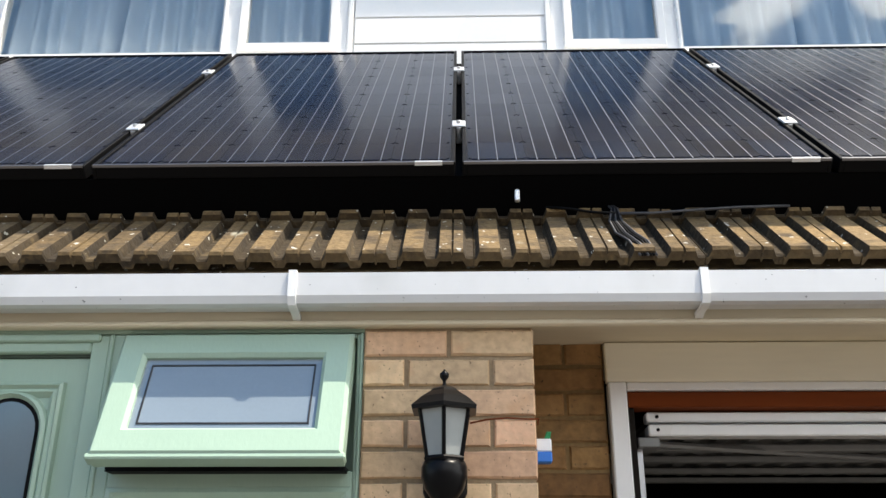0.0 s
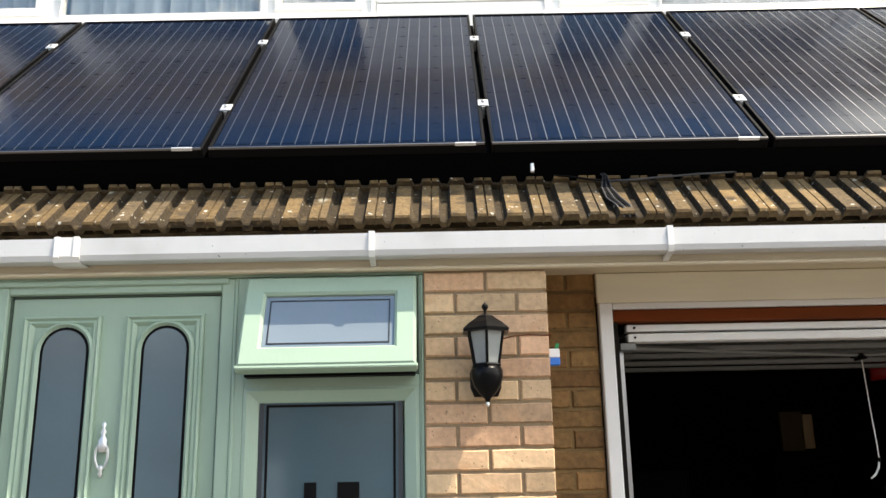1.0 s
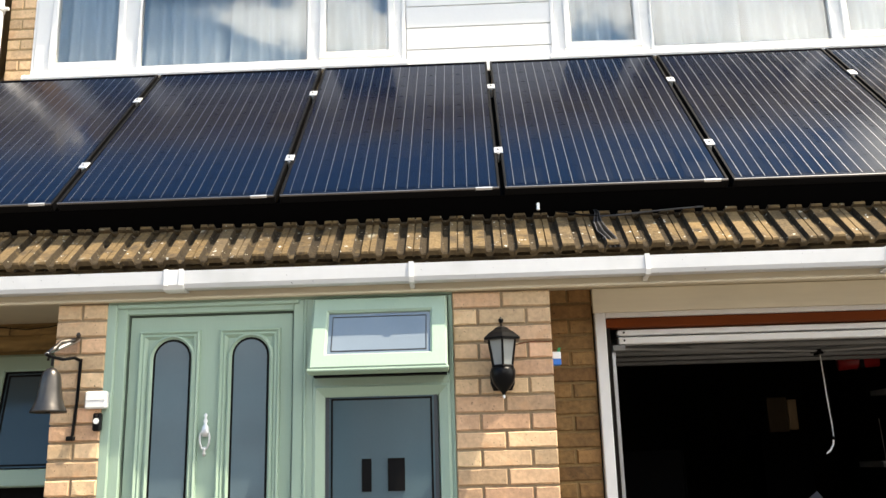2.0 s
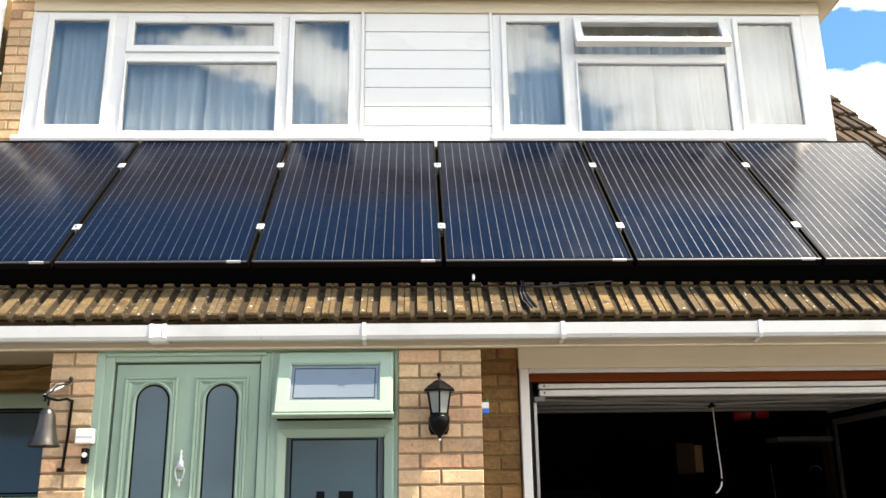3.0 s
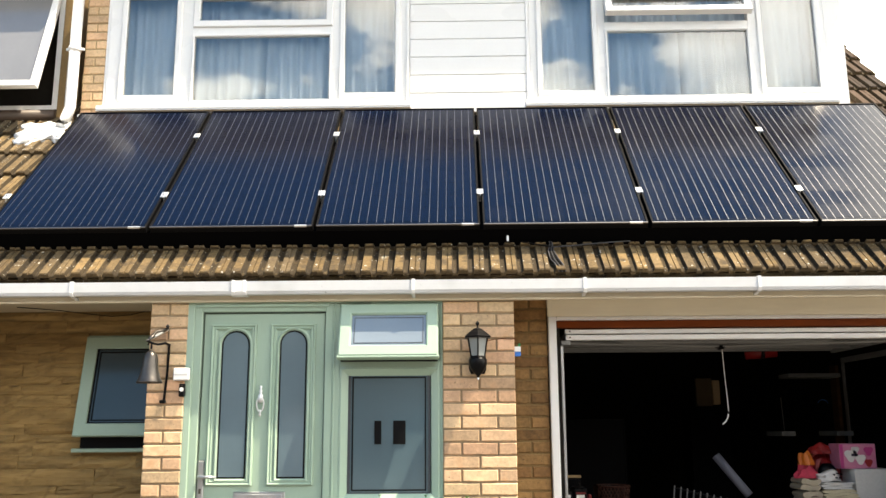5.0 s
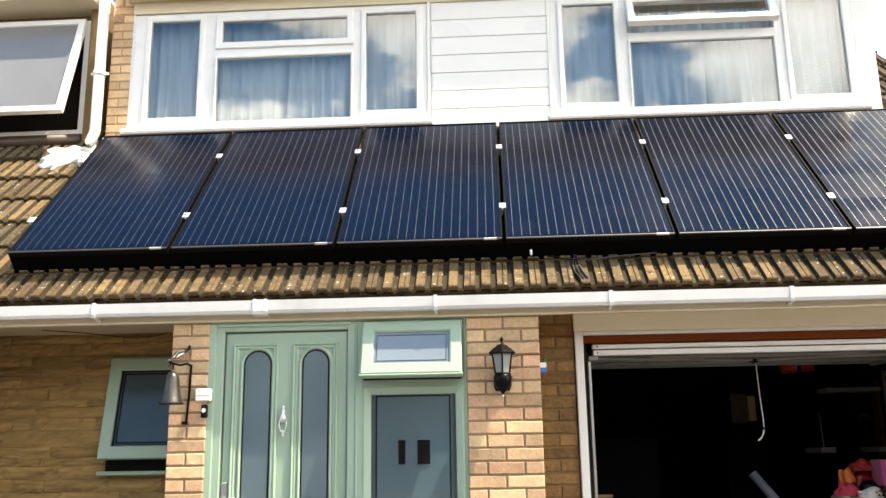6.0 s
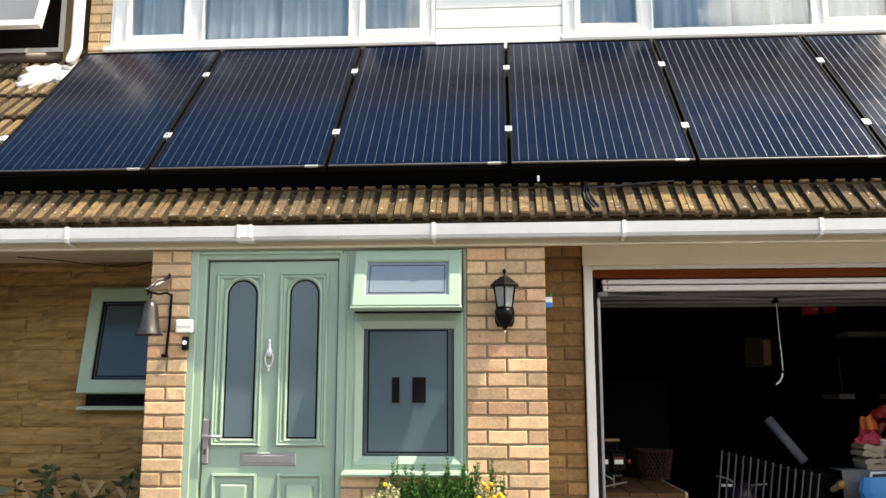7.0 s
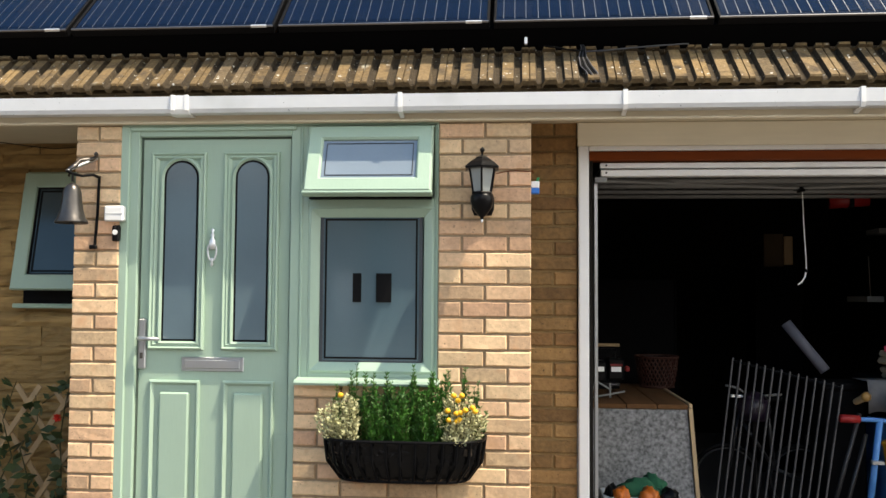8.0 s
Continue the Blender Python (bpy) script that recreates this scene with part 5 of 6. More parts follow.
part("bottom_rail", tube([(1.229, 0.965, 0.07), (1.702, 0.705, 0.05)], 0.009, 6), M_BLACK, guard)
part("catch", boxes((1.365, 1.43, 1.10, 1.13, 0.76, 0.775), bevel=0.002), M_ALU, guard)
ball = thing("bicycle_helmet", (1.56, 1.38, 0.5), "dark purple helmet hanging behind the bars", "helmet")
M_PURPLE = mat("purple_shell", (0.018, 0.011, 0.022), 0.3, grain=0.1)
part("shell", lathe([(0.08, -0.06), (0.10, 0.0), (0.085, 0.06), (0.05, 0.095), (0.01, 0.11)], (1.56, 1.38, 0.66), 14), M_PURPLE, ball, smooth=True)
part("post", tube([(1.56, 1.38, 0.02), (1.56, 1.38, 0.62)], 0.012, 6), M_BLACK, ball)
bike = thing("child_bicycle", (1.55, 1.45, 0.02), "dark child's bicycle standing behind the metal bars", "bicycle")
part("handlebar", tube([(1.40, 1.40, 0.80), (1.47, 1.37, 0.785), (1.53, 1.40, 0.745), (1.62, 1.44, 0.735), (1.74, 1.44, 0.745)], 0.007, 6), M_DIM, bike, "pale grey handlebar", smooth=True)
for wx in (1.42, 1.86):
    wheel = part("wheel", tube([(wx + 0.20 * math.cos(a), 1.48, 0.235 + 0.20 * math.sin(a)) for a in (2 * math.pi * k / 28 for k in range(29))], 0.015, 6), M_RUBBER, bike, smooth=True)
    part("rim", tube([(wx + 0.18 * math.cos(a), 1.478, 0.235 + 0.18 * math.sin(a)) for a in (2 * math.pi * k / 28 for k in range(29))], 0.005, 5), M_BAR, wheel, smooth=True)
for p_, q_ in (((1.42, 0.235), (1.52, 0.74)), ((1.50, 0.60), (1.70, 0.30)), ((1.70, 0.30), (1.66, 0.70)), ((1.70, 0.30), (1.86, 0.235)), ((1.51, 0.64), (1.67, 0.62))):
    part("frame_tube", tube([(p_[0], 1.47, p_[1]), (q_[0], 1.47, q_[1])], 0.012, 6), M_BAR, bike, smooth=True)
part("saddle", boxes((1.59, 1.75, 1.44, 1.50, 0.70, 0.735), bevel=0.012), M_BLACK, bike)
bin_ = thing("storage_bin", (1.97, 1.36, 0.021), "dark plastic storage bin behind the clutter", "bin")
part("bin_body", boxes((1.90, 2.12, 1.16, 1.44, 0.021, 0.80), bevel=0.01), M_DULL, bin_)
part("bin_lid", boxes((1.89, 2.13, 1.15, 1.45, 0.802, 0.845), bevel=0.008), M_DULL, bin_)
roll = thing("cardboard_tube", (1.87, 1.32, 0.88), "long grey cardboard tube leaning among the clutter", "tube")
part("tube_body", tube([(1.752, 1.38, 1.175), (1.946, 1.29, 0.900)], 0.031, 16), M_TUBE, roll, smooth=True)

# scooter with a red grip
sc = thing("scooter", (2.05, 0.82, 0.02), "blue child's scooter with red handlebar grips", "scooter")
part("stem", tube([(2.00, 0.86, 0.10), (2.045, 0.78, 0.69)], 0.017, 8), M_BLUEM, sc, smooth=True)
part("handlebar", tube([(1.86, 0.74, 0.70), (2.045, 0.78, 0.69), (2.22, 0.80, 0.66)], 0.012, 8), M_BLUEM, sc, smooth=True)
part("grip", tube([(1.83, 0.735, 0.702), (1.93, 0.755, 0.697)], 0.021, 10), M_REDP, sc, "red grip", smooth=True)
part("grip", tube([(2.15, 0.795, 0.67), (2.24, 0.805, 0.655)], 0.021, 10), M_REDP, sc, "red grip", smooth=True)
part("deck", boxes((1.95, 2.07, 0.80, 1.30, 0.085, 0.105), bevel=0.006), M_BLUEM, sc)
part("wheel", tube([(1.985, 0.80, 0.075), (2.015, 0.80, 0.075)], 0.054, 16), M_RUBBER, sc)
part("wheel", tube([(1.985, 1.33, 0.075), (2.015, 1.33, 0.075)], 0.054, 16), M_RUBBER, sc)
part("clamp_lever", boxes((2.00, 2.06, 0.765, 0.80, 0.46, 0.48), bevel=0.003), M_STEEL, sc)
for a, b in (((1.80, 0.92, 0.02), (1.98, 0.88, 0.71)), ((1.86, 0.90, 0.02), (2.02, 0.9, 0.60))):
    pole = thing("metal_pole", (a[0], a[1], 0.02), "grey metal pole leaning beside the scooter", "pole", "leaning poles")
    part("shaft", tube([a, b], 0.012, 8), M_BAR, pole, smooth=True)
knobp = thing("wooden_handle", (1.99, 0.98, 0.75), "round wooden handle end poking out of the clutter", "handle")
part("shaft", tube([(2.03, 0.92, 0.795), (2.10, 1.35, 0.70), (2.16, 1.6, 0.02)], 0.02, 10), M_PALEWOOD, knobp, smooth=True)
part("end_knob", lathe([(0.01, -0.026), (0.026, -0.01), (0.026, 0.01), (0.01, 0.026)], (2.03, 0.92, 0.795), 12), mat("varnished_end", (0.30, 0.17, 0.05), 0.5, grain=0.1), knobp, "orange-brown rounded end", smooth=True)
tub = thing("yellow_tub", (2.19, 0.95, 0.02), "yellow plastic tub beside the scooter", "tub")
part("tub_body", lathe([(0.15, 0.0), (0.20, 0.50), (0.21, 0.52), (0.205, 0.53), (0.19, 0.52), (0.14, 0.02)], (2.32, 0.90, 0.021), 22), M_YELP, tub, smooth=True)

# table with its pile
tb = thing("work_table", (2.55, 1.15, 0.02), "work table coloured near-black for deep shade, under a heap of household things", "table")
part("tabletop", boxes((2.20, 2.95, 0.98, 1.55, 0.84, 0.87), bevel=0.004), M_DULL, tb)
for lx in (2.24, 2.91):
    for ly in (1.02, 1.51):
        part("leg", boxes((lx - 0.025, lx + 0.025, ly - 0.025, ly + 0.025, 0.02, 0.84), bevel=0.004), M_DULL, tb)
bxs = thing("blue_crate", (2.36, 1.2, 0.02), "blue plastic crate under the table", "crate")
part("crate_body", boxes((2.24, 2.60, 1.14, 1.5, 0.021, 0.62), bevel=0.012), M_BLUEM, bxs)
r4 = random.Random(11)


def folded(x, y, z, w, d, h, material, name, label):
    """A folded cloth: soft sagging layers joined by rounded turns at alternate ends."""
    t = thing(name, (x, y, z), label, "cloth", "heap on the table")
    n = 4
    for k in range(n):
        j = r4.uniform(-0.012, 0.012)
        ph, th = r4.uniform(0, 6), h / n * 0.94
        top, low = [], []
        for i in range(17):
            u = i / 16
            zz = z + h * k / n + 0.20 * th * math.sin(7 * u + ph) * (1 if k else 0)
            e = math.sqrt(max(0.0, 1 - (2 * u - 1) ** 8))
            top.append((x - w / 2 + j + w * u, zz + th / 2 + th / 2 * e))
            low.append((x - w / 2 + j + w * u, (zz + th / 2 - th / 2 * e) if k else z + th / 2 - th / 2 * e))
        part("fold", prism(top + list(reversed(low[1:-1])), y - d / 2, y + d / 2, "y"), material, t)


folded(2.475, 1.12, 0.871, 0.24, 0.24, 0.085, M_TOWEL, "folded_towels", "stack of folded beige towels")
folded(2.465, 1.12, 0.958, 0.22, 0.22, 0.045, M_CLOTHW, "folded_sheet", "white cloth folded on the towels")
folded(2.28, 1.10, 0.871, 0.14, 0.2, 0.156, M_CLOTH, "folded_blanket", "thick folded dull beige blanket under the bright cloths")
pk = thing("pink_box", (2.63, 1.15, 1.04), "pink printed cardboard toy box", "box")
part("carton", boxes((2.52, 2.77, 1.08, 1.25, 1.090, 1.258), bevel=0.003), M_PINK, pk)
M_MAGENTA = mat("magenta_print", (0.38, 0.03, 0.16), 0.5, grain=0.1)
for px, pz, pr_, pm in ((2.595, 1.180, 0.040, M_PAPER), (2.660, 1.155, 0.034, M_PAPER), (2.630, 1.216, 0.026, M_PAPER), (2.720, 1.210, 0.030, M_MAGENTA), (2.715, 1.130, 0.026, M_REDP)):
    part("printed_patch", prism([(px + pr_ * (1 + 0.18 * math.sin(3 * a)) * math.cos(a), pz + pr_ * (1 + 0.18 * math.sin(3 * a)) * math.sin(a)) for a in (2 * math.pi * k / 18 for k in range(18))],
                                 1.0765, 1.0795, "y"), pm, pk, "printed patch")
part("printed_band", boxes((2.522, 2.545, 1.0768, 1.0795, 1.094, 1.255)), M_MAGENTA, pk, "magenta printed band")
part("printed_band", boxes((2.60, 2.645, 1.0752, 1.0762, 1.174, 1.192)), M_PURPLE, pk, "dark printed band")
st2 = thing("lower_box", (2.68, 1.16, 0.871), "pale cardboard box under the pink one", "box")
part("carton", boxes((2.60, 2.86, 1.05, 1.27, 0.871, 1.089), bevel=0.003), M_CLOTHW, st2)
rb = thing("red_bag", (2.50, 1.34, 0.871), "crumpled red bag on the heap", "bag")
bm = lathe([(0.10, 0.0), (0.15, 0.06), (0.14, 0.18), (0.10, 0.27), (0.03, 0.32)], (2.50, 1.34, 0.871), 16)
for v in bm.verts:
    v.co += Vector((r4.uniform(-0.02, 0.02), r4.uniform(-0.02, 0.02), r4.uniform(-0.015, 0.015)))
part("sack", bm, M_REDP, rb)

def crumpled(name, x, y, z, size, material, label, seed):
    """A loose heap of cloth: a creased mound with a flat underside."""
    rnd = random.Random(seed)
    t = thing(name, (x, y, z), label, "cloth", "heap on the table")
    bm = bmesh.new()
    bmesh.ops.create_icosphere(bm, subdivisions=3, radius=1.0)
    for v in bm.verts:
        k = 1.0 + 0.16 * math.sin(5.1 * v.co.x + 3.0 * v.co.y + seed) + 0.12 * math.sin(7.3 * v.co.y - 4.1 * v.co.z + 2 * seed) + rnd.uniform(-0.07, 0.07)
        v.co = Vector((x + v.co.x * size[0] * k, y + v.co.y * size[1] * k, z + max(v.co.z * size[2] * k, 0.0)))
    part("heap", bm, material, t)


M_PINKC = mat("raspberry_cloth", (0.40, 0.025, 0.055), 0.7, grain=0.25, scale=40, blotch=0.4, bscale=18)
crumpled("crumpled_red_cloth", 2.50, 1.29, 1.185, (0.11, 0.075, 0.065), M_REDP, "crumpled red cloth lying on the pink box", 3)
crumpled("crumpled_pink_cloth", 2.285, 1.10, 1.028, (0.080, 0.055, 0.085), M_PINKC, "bunched raspberry red cloth on the blanket", 8)
crumpled("crumpled_orange_cloth", 2.300, 1.12, 1.115, (0.050, 0.045, 0.085), M_ORANGE, "bunched bright orange cloth on the heap", 11)
clog = thing("white_clog", (2.44, 1.12, 1.0), "white plastic clog with round holes lying on the folded sheet", "shoe")
bm = bmesh.new()
bmesh.ops.create_icosphere(bm, subdivisions=3, radius=1.0)
for v in bm.verts:
    toe = 0.5 + 0.5 * v.co.x
    v.co = Vector((2.425 + 0.085 * v.co.x, 1.09 + (0.034 + 0.014 * toe) * v.co.y, 1.004 + max((0.040 + 0.022 * toe) * (v.co.z + 0.45), 0.0) + 0.012 * math.sin(3 * v.co.x)  * toe))
part("upper", bm, M_PAPER, clog, smooth=True)
for hx, hz in ((2.455, 1.052), (2.480, 1.060), (2.505, 1.055), (2.470, 1.033), (2.497, 1.032)):
    part("hole", tube([(hx, 1.036, hz), (hx, 1.060, hz)], 0.0055, 8), M_BLACK, clog)
part("heel_strap", tube([(2.40, 1.055, 1.040), (2.355, 1.060, 1.052), (2.335, 1.09, 1.048), (2.355, 1.12, 1.052), (2.40, 1.125, 1.040)], 0.009, 6), M_PAPER, clog, smooth=True)

shoe = thing("dark_shoe", (2.46, 1.05, 1.0), "black and white shoe lying on the cloth", "shoe")
part("upper", lathe([(0.045, 0.012), (0.075, 0.03), (0.062, 0.085), (0.030, 0.120)], (2.47, 1.19, 1.004), 12, squash=0.5), M_BLACK, shoe, smooth=True)
part("sole", boxes((2.39, 2.55, 1.155, 1.225, 1.004, 1.016), bevel=0.004), M_WHITE, shoe)

bluebag = thing("blue_bag", (2.31, 0.93, 0.55), "bright blue plastic bag slung below the table edge", "bag")
bm = bmesh.new()
rows = []
for z, w_, d_ in ((0.835, 0.17, 0.03), (0.76, 0.185, 0.055), (0.67, 0.16, 0.07), (0.60, 0.09, 0.05)):
    rows.append([bm.verts.new((2.31 + w_ * math.cos(a) + r4.uniform(-0.008, 0.008), 0.90 + d_ * math.sin(a), z + r4.uniform(-0.01, 0.01))) for a in (2 * math.pi * k / 16 for k in range(16))])
for p, q in zip(rows, rows[1:]):
    for k in range(16):
        bm.faces.new((p[k], p[(k + 1) % 16], q[(k + 1) % 16], q[k]))
bm.faces.new(rows[0])
bm.faces.new(rows[-1])
part("bag_body", bm, mat("blue_film", (0.010, 0.20, 0.50), 0.4, grain=0.1), bluebag)
part("bag_handle", tube([(2.20, 0.90, 0.835), (2.22, 0.935, 0.862), (2.36, 0.935, 0.866), (2.42, 0.90, 0.835)], 0.009, 6), M_WHITE, bluebag, "white handle strip")
drape = thing("dust_sheet", (2.3, 0.97, 0.80), "dull grey dust sheet hanging over the table edge", "cloth")
bm = bmesh.new()
rows = []
for z, y0 in ((0.873, 1.20), (0.876, 0.975), (0.80, 0.955), (0.70, 0.962)):
    rows.append([bm.verts.new((2.06 + 0.86 * k / 30, y0 + (0.010 * math.sin(k * 1.3) if z < 0.87 else 0.0), z + (0.012 * math.sin(k * 0.7) if z < 0.75 else 0.0))) for k in range(31)])
for p, q in zip(rows, rows[1:]):
    for k in range(30):
        bm.faces.new((p[k], p[k + 1], q[k + 1], q[k]))
sh_ = part("sheet", bm, mat("dull_sheet", (0.13, 0.13, 0.135), 0.9, grain=0.15, scale=40), drape, smooth=True)
sh_.modifiers.new("thickness", "SOLIDIFY").thickness = 0.004
mir = thing("garage_side_door", (3.23, 2.05, 0.02), "dark side door in a pale wooden frame inside the garage", "door", "", "structure")
part("door_frame", boxes((3.212, 3.240, 1.575, 1.625, 0.021, 1.915), (3.212, 3.240, 2.475, 2.525, 0.021, 1.915), (3.212, 3.240, 1.575, 2.525, 1.917, 1.962), bevel=0.003), M_DIM, mir, "pale painted frame")
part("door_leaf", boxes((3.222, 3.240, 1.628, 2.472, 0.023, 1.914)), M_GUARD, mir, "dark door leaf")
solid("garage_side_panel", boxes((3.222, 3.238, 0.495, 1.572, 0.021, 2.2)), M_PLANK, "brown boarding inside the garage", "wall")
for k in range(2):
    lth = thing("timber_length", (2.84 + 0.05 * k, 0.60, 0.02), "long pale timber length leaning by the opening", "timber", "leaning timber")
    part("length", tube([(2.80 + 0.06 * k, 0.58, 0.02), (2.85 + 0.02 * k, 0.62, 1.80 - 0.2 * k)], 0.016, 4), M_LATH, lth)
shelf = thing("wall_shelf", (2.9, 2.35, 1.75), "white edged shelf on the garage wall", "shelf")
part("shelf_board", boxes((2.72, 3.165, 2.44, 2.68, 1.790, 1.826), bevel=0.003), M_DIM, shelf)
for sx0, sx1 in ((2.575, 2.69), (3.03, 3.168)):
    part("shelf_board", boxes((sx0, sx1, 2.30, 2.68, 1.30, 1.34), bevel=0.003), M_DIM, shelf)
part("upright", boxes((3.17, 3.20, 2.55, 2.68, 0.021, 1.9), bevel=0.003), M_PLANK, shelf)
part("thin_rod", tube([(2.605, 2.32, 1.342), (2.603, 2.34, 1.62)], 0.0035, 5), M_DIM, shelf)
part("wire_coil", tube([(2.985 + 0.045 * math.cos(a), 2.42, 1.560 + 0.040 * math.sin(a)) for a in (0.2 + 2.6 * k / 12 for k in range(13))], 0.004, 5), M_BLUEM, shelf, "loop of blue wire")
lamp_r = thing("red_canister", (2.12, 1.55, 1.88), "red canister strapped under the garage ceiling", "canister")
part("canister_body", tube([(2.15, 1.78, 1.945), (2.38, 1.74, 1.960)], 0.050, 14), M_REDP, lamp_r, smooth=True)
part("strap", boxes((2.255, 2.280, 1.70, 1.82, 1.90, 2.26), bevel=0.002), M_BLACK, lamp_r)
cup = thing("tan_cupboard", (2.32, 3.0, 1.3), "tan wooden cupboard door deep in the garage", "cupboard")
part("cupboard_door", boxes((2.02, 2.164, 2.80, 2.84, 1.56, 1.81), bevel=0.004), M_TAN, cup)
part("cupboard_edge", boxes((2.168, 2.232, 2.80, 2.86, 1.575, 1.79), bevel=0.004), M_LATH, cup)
# base coloured black so that this corner stays dark
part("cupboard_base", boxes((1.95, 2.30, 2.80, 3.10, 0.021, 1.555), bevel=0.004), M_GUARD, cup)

# ---------------------------------------------------------------- cables on the tiles
cab = thing("roof_cable", (0.50, 0.05, 2.40), "bundle of thin black cables lying over the eaves tiles", "cable")
M_BAR_CABLE = mat("grey_cable_sheath", (0.05, 0.05, 0.055), 0.5, grain=0.1)
r5 = random.Random(2)
for k in range(7):
    j = 0.0046 * (k - 3)
    pts = [SLOPE @ Vector(p) for p in ((0.44 - 0.02 * k, 0.40 + 0.01 * k, 0.040), (0.455 + j * 0.4, 0.30, 0.046), (0.462 + j * 0.5, 0.255, 0.052), (0.456 + j * 1.2, 0.19, 0.040),
                                       (0.468 + j * 1.8, 0.11, 0.038), (0.490 + j * 1.7, 0.035 + r5.uniform(0, 0.02), 0.040), (0.505 + j * 1.5, -0.010, 0.026))]
    part("cable_strand", tube(pts, 0.0036, 5), M_RUBBER if k % 3 else M_BAR_CABLE, cab, smooth=True)
part("stray_cable", tube([SLOPE @ Vector(p) for p in ((0.47, 0.215, 0.052), (0.56, 0.232, 0.046), (0.68, 0.248, 0.048), (0.80, 0.262, 0.050), (0.95, 0.285, 0.045))], 0.0042, 5), M_BAR_CABLE, cab, "grey stray cable", smooth=True)
part("stray_cable", tube([SLOPE @ Vector(p) for p in ((0.46, 0.225, 0.050), (0.40, 0.245, 0.046), (0.34, 0.262, 0.050), (0.27, 0.290, 0.045))], 0.0042, 5), M_RUBBER, cab, smooth=True)
clipw = thing("cable_tie", (0.195, 0.04, 2.5), "small pale clip dangling under the panel edge", "clip")
part("clip_body", boxes((0.188, 0.202, 0.030, 0.045, 2.495, 2.530), bevel=0.003), M_ALU, clipw)

# ---------------------------------------------------------------- next door, left: brick strip, pipe, window
wall_party = solid("wall_party", boxes((-3.150, -2.980, 1.476, 1.70, 3.70, 5.2)), mat("pale_mortar", (0.36, 0.26, 0.14), 0.95, grain=0.2, scale=80, blotch=0.2, bscale=4), "strip of buff brick between the two dormers", "wall")
solid("wall_neighbour", boxes((-6.2, -3.36, 1.62, 1.74, 3.55, 3.93), (-3.36, -3.27, 1.50, 1.72, 3.6, 5.2), (-6.2, -3.36, 1.62, 1.74, 4.98, 5.2)), M_MORTARD,
      "brown rendered wall of the neighbouring dormer", "wall")
pad = thing("concrete_pad", (-3.04, 1.43, 3.84), "grey concrete pad stone under the brick strip", "stone")
part("stone", boxes((-3.150, -2.978, 1.41, 1.475, 3.755, 3.865), bevel=0.006), M_LEAD, pad)
pipe = thing("drainpipe", (-3.205, 1.40, 3.75), "white plastic drainpipe running down between the houses", "drainpipe")
part("pipe_run", tube([(-3.205, 1.40, 5.3), (-3.205, 1.40, 3.92), (-3.215, 1.36, 3.80), (-3.225, 1.31, 3.72)], 0.043, 16), M_WHITE, pipe, smooth=True)
part("pipe_collar", tube([(-3.205, 1.40, 4.395), (-3.205, 1.40, 4.435)], 0.050, 16), M_WHITE, pipe, smooth=True)
part("pipe_clip", boxes((-3.275, -3.125, 1.39, 1.41, 4.405, 4.425), bevel=0.003), M_WHITE, pipe)
bm = boxes((-3.52, -3.17, 1.17, 1.37, 0.0, 0.05))
bmesh.ops.subdivide_edges(bm, edges=list(bm.edges), cuts=9, use_grid_fill=True)
rf_ = random.Random(4)
for v in bm.verts:                # a thin ragged dressing lapped over the tiles
    f = (v.co.y - 1.17) / 0.20
    v.co.y += (1 - f) * (0.040 * math.sin(19 * v.co.x + 1) + rf_.uniform(-0.010, 0.010))
    v.co.z += v.co.y + 2.362 + (0.010 * math.sin(31 * v.co.x + 5 * f) + rf_.uniform(-0.004, 0.004) if v.co.z > 0.03 else 0.0)
    v.co.x += 0.03 * math.sin(14 * f) if v.co.x < -3.4 else 0.0
solid("lead_flashing", bm, M_WHITE, "ragged pale metal flashing dressed over the tiles beside the drainpipe", "flashing", smooth=True)
nw = thing("window_5", (-4.2, 1.55, 3.95), "neighbour's white window, top-hung sash swung open", "window", "", "structure")
part("window_frame", ring_frame(-5.2, -3.372, 3.94, 4.97, 0.05, 1.53, 1.62, 0.004), M_WHITE, nw)
part("window_sill", tube([(-5.3, 1.50, 3.880), (-3.36, 1.50, 3.880)], 0.058, 14), mat("dark_brown_sill", (0.045, 0.026, 0.016), 0.5, grain=0.2), nw, "dark brown rounded sill", smooth=True)
TW5 = Matrix.Rotation(-radians(17), 3, "X")


def swung5(bm):
    bmesh.ops.rotate(bm, cent=(0, 1.53, 4.955), matrix=TW5, verts=bm.verts)
    return bm


ns = part("opening_sash", swung5(ring_frame(-5.15, -3.40, 3.975, 4.955, 0.055, 1.485, 1.53, 0.005)), M_WHITE, nw)
# mirrored cloud is put into the pane's grey base colour
part("pane", swung5(boxes((-5.096, -3.454, 1.505, 1.512, 4.028, 4.902))), mat("sky_grey_pane", (0.20, 0.205, 0.215), 0.10, grain=0.03, blotch=0.2, bscale=1.5, ior=1.8), ns, "grey pane, its tone standing in for reflected cloud")
# near-black sheet added for the darkness of the room behind
part("inner_blind", boxes((-5.1, -3.40, 1.63, 1.64, 3.98, 4.9)), M_DARK, nw, "near-black sheet standing in for the unlit room")
solid("neighbour_dormer_roof", boxes((-6.3, -3.28, 1.30, 4.2, 5.06, 5.24)), M_CREAM, "neighbour's dormer eaves", "roof")

# ---------------------------------------------------------------- houses at a distance
M_FARBRICK = mat("far_brick", (0.15, 0.075, 0.042), 0.95, grain=0.2, scale=8, blotch=0.2, bscale=0.6)
M_FARROOF = mat("far_roof", (0.12, 0.058, 0.036), 0.95, grain=0.2, scale=8, blotch=0.2, bscale=0.6)
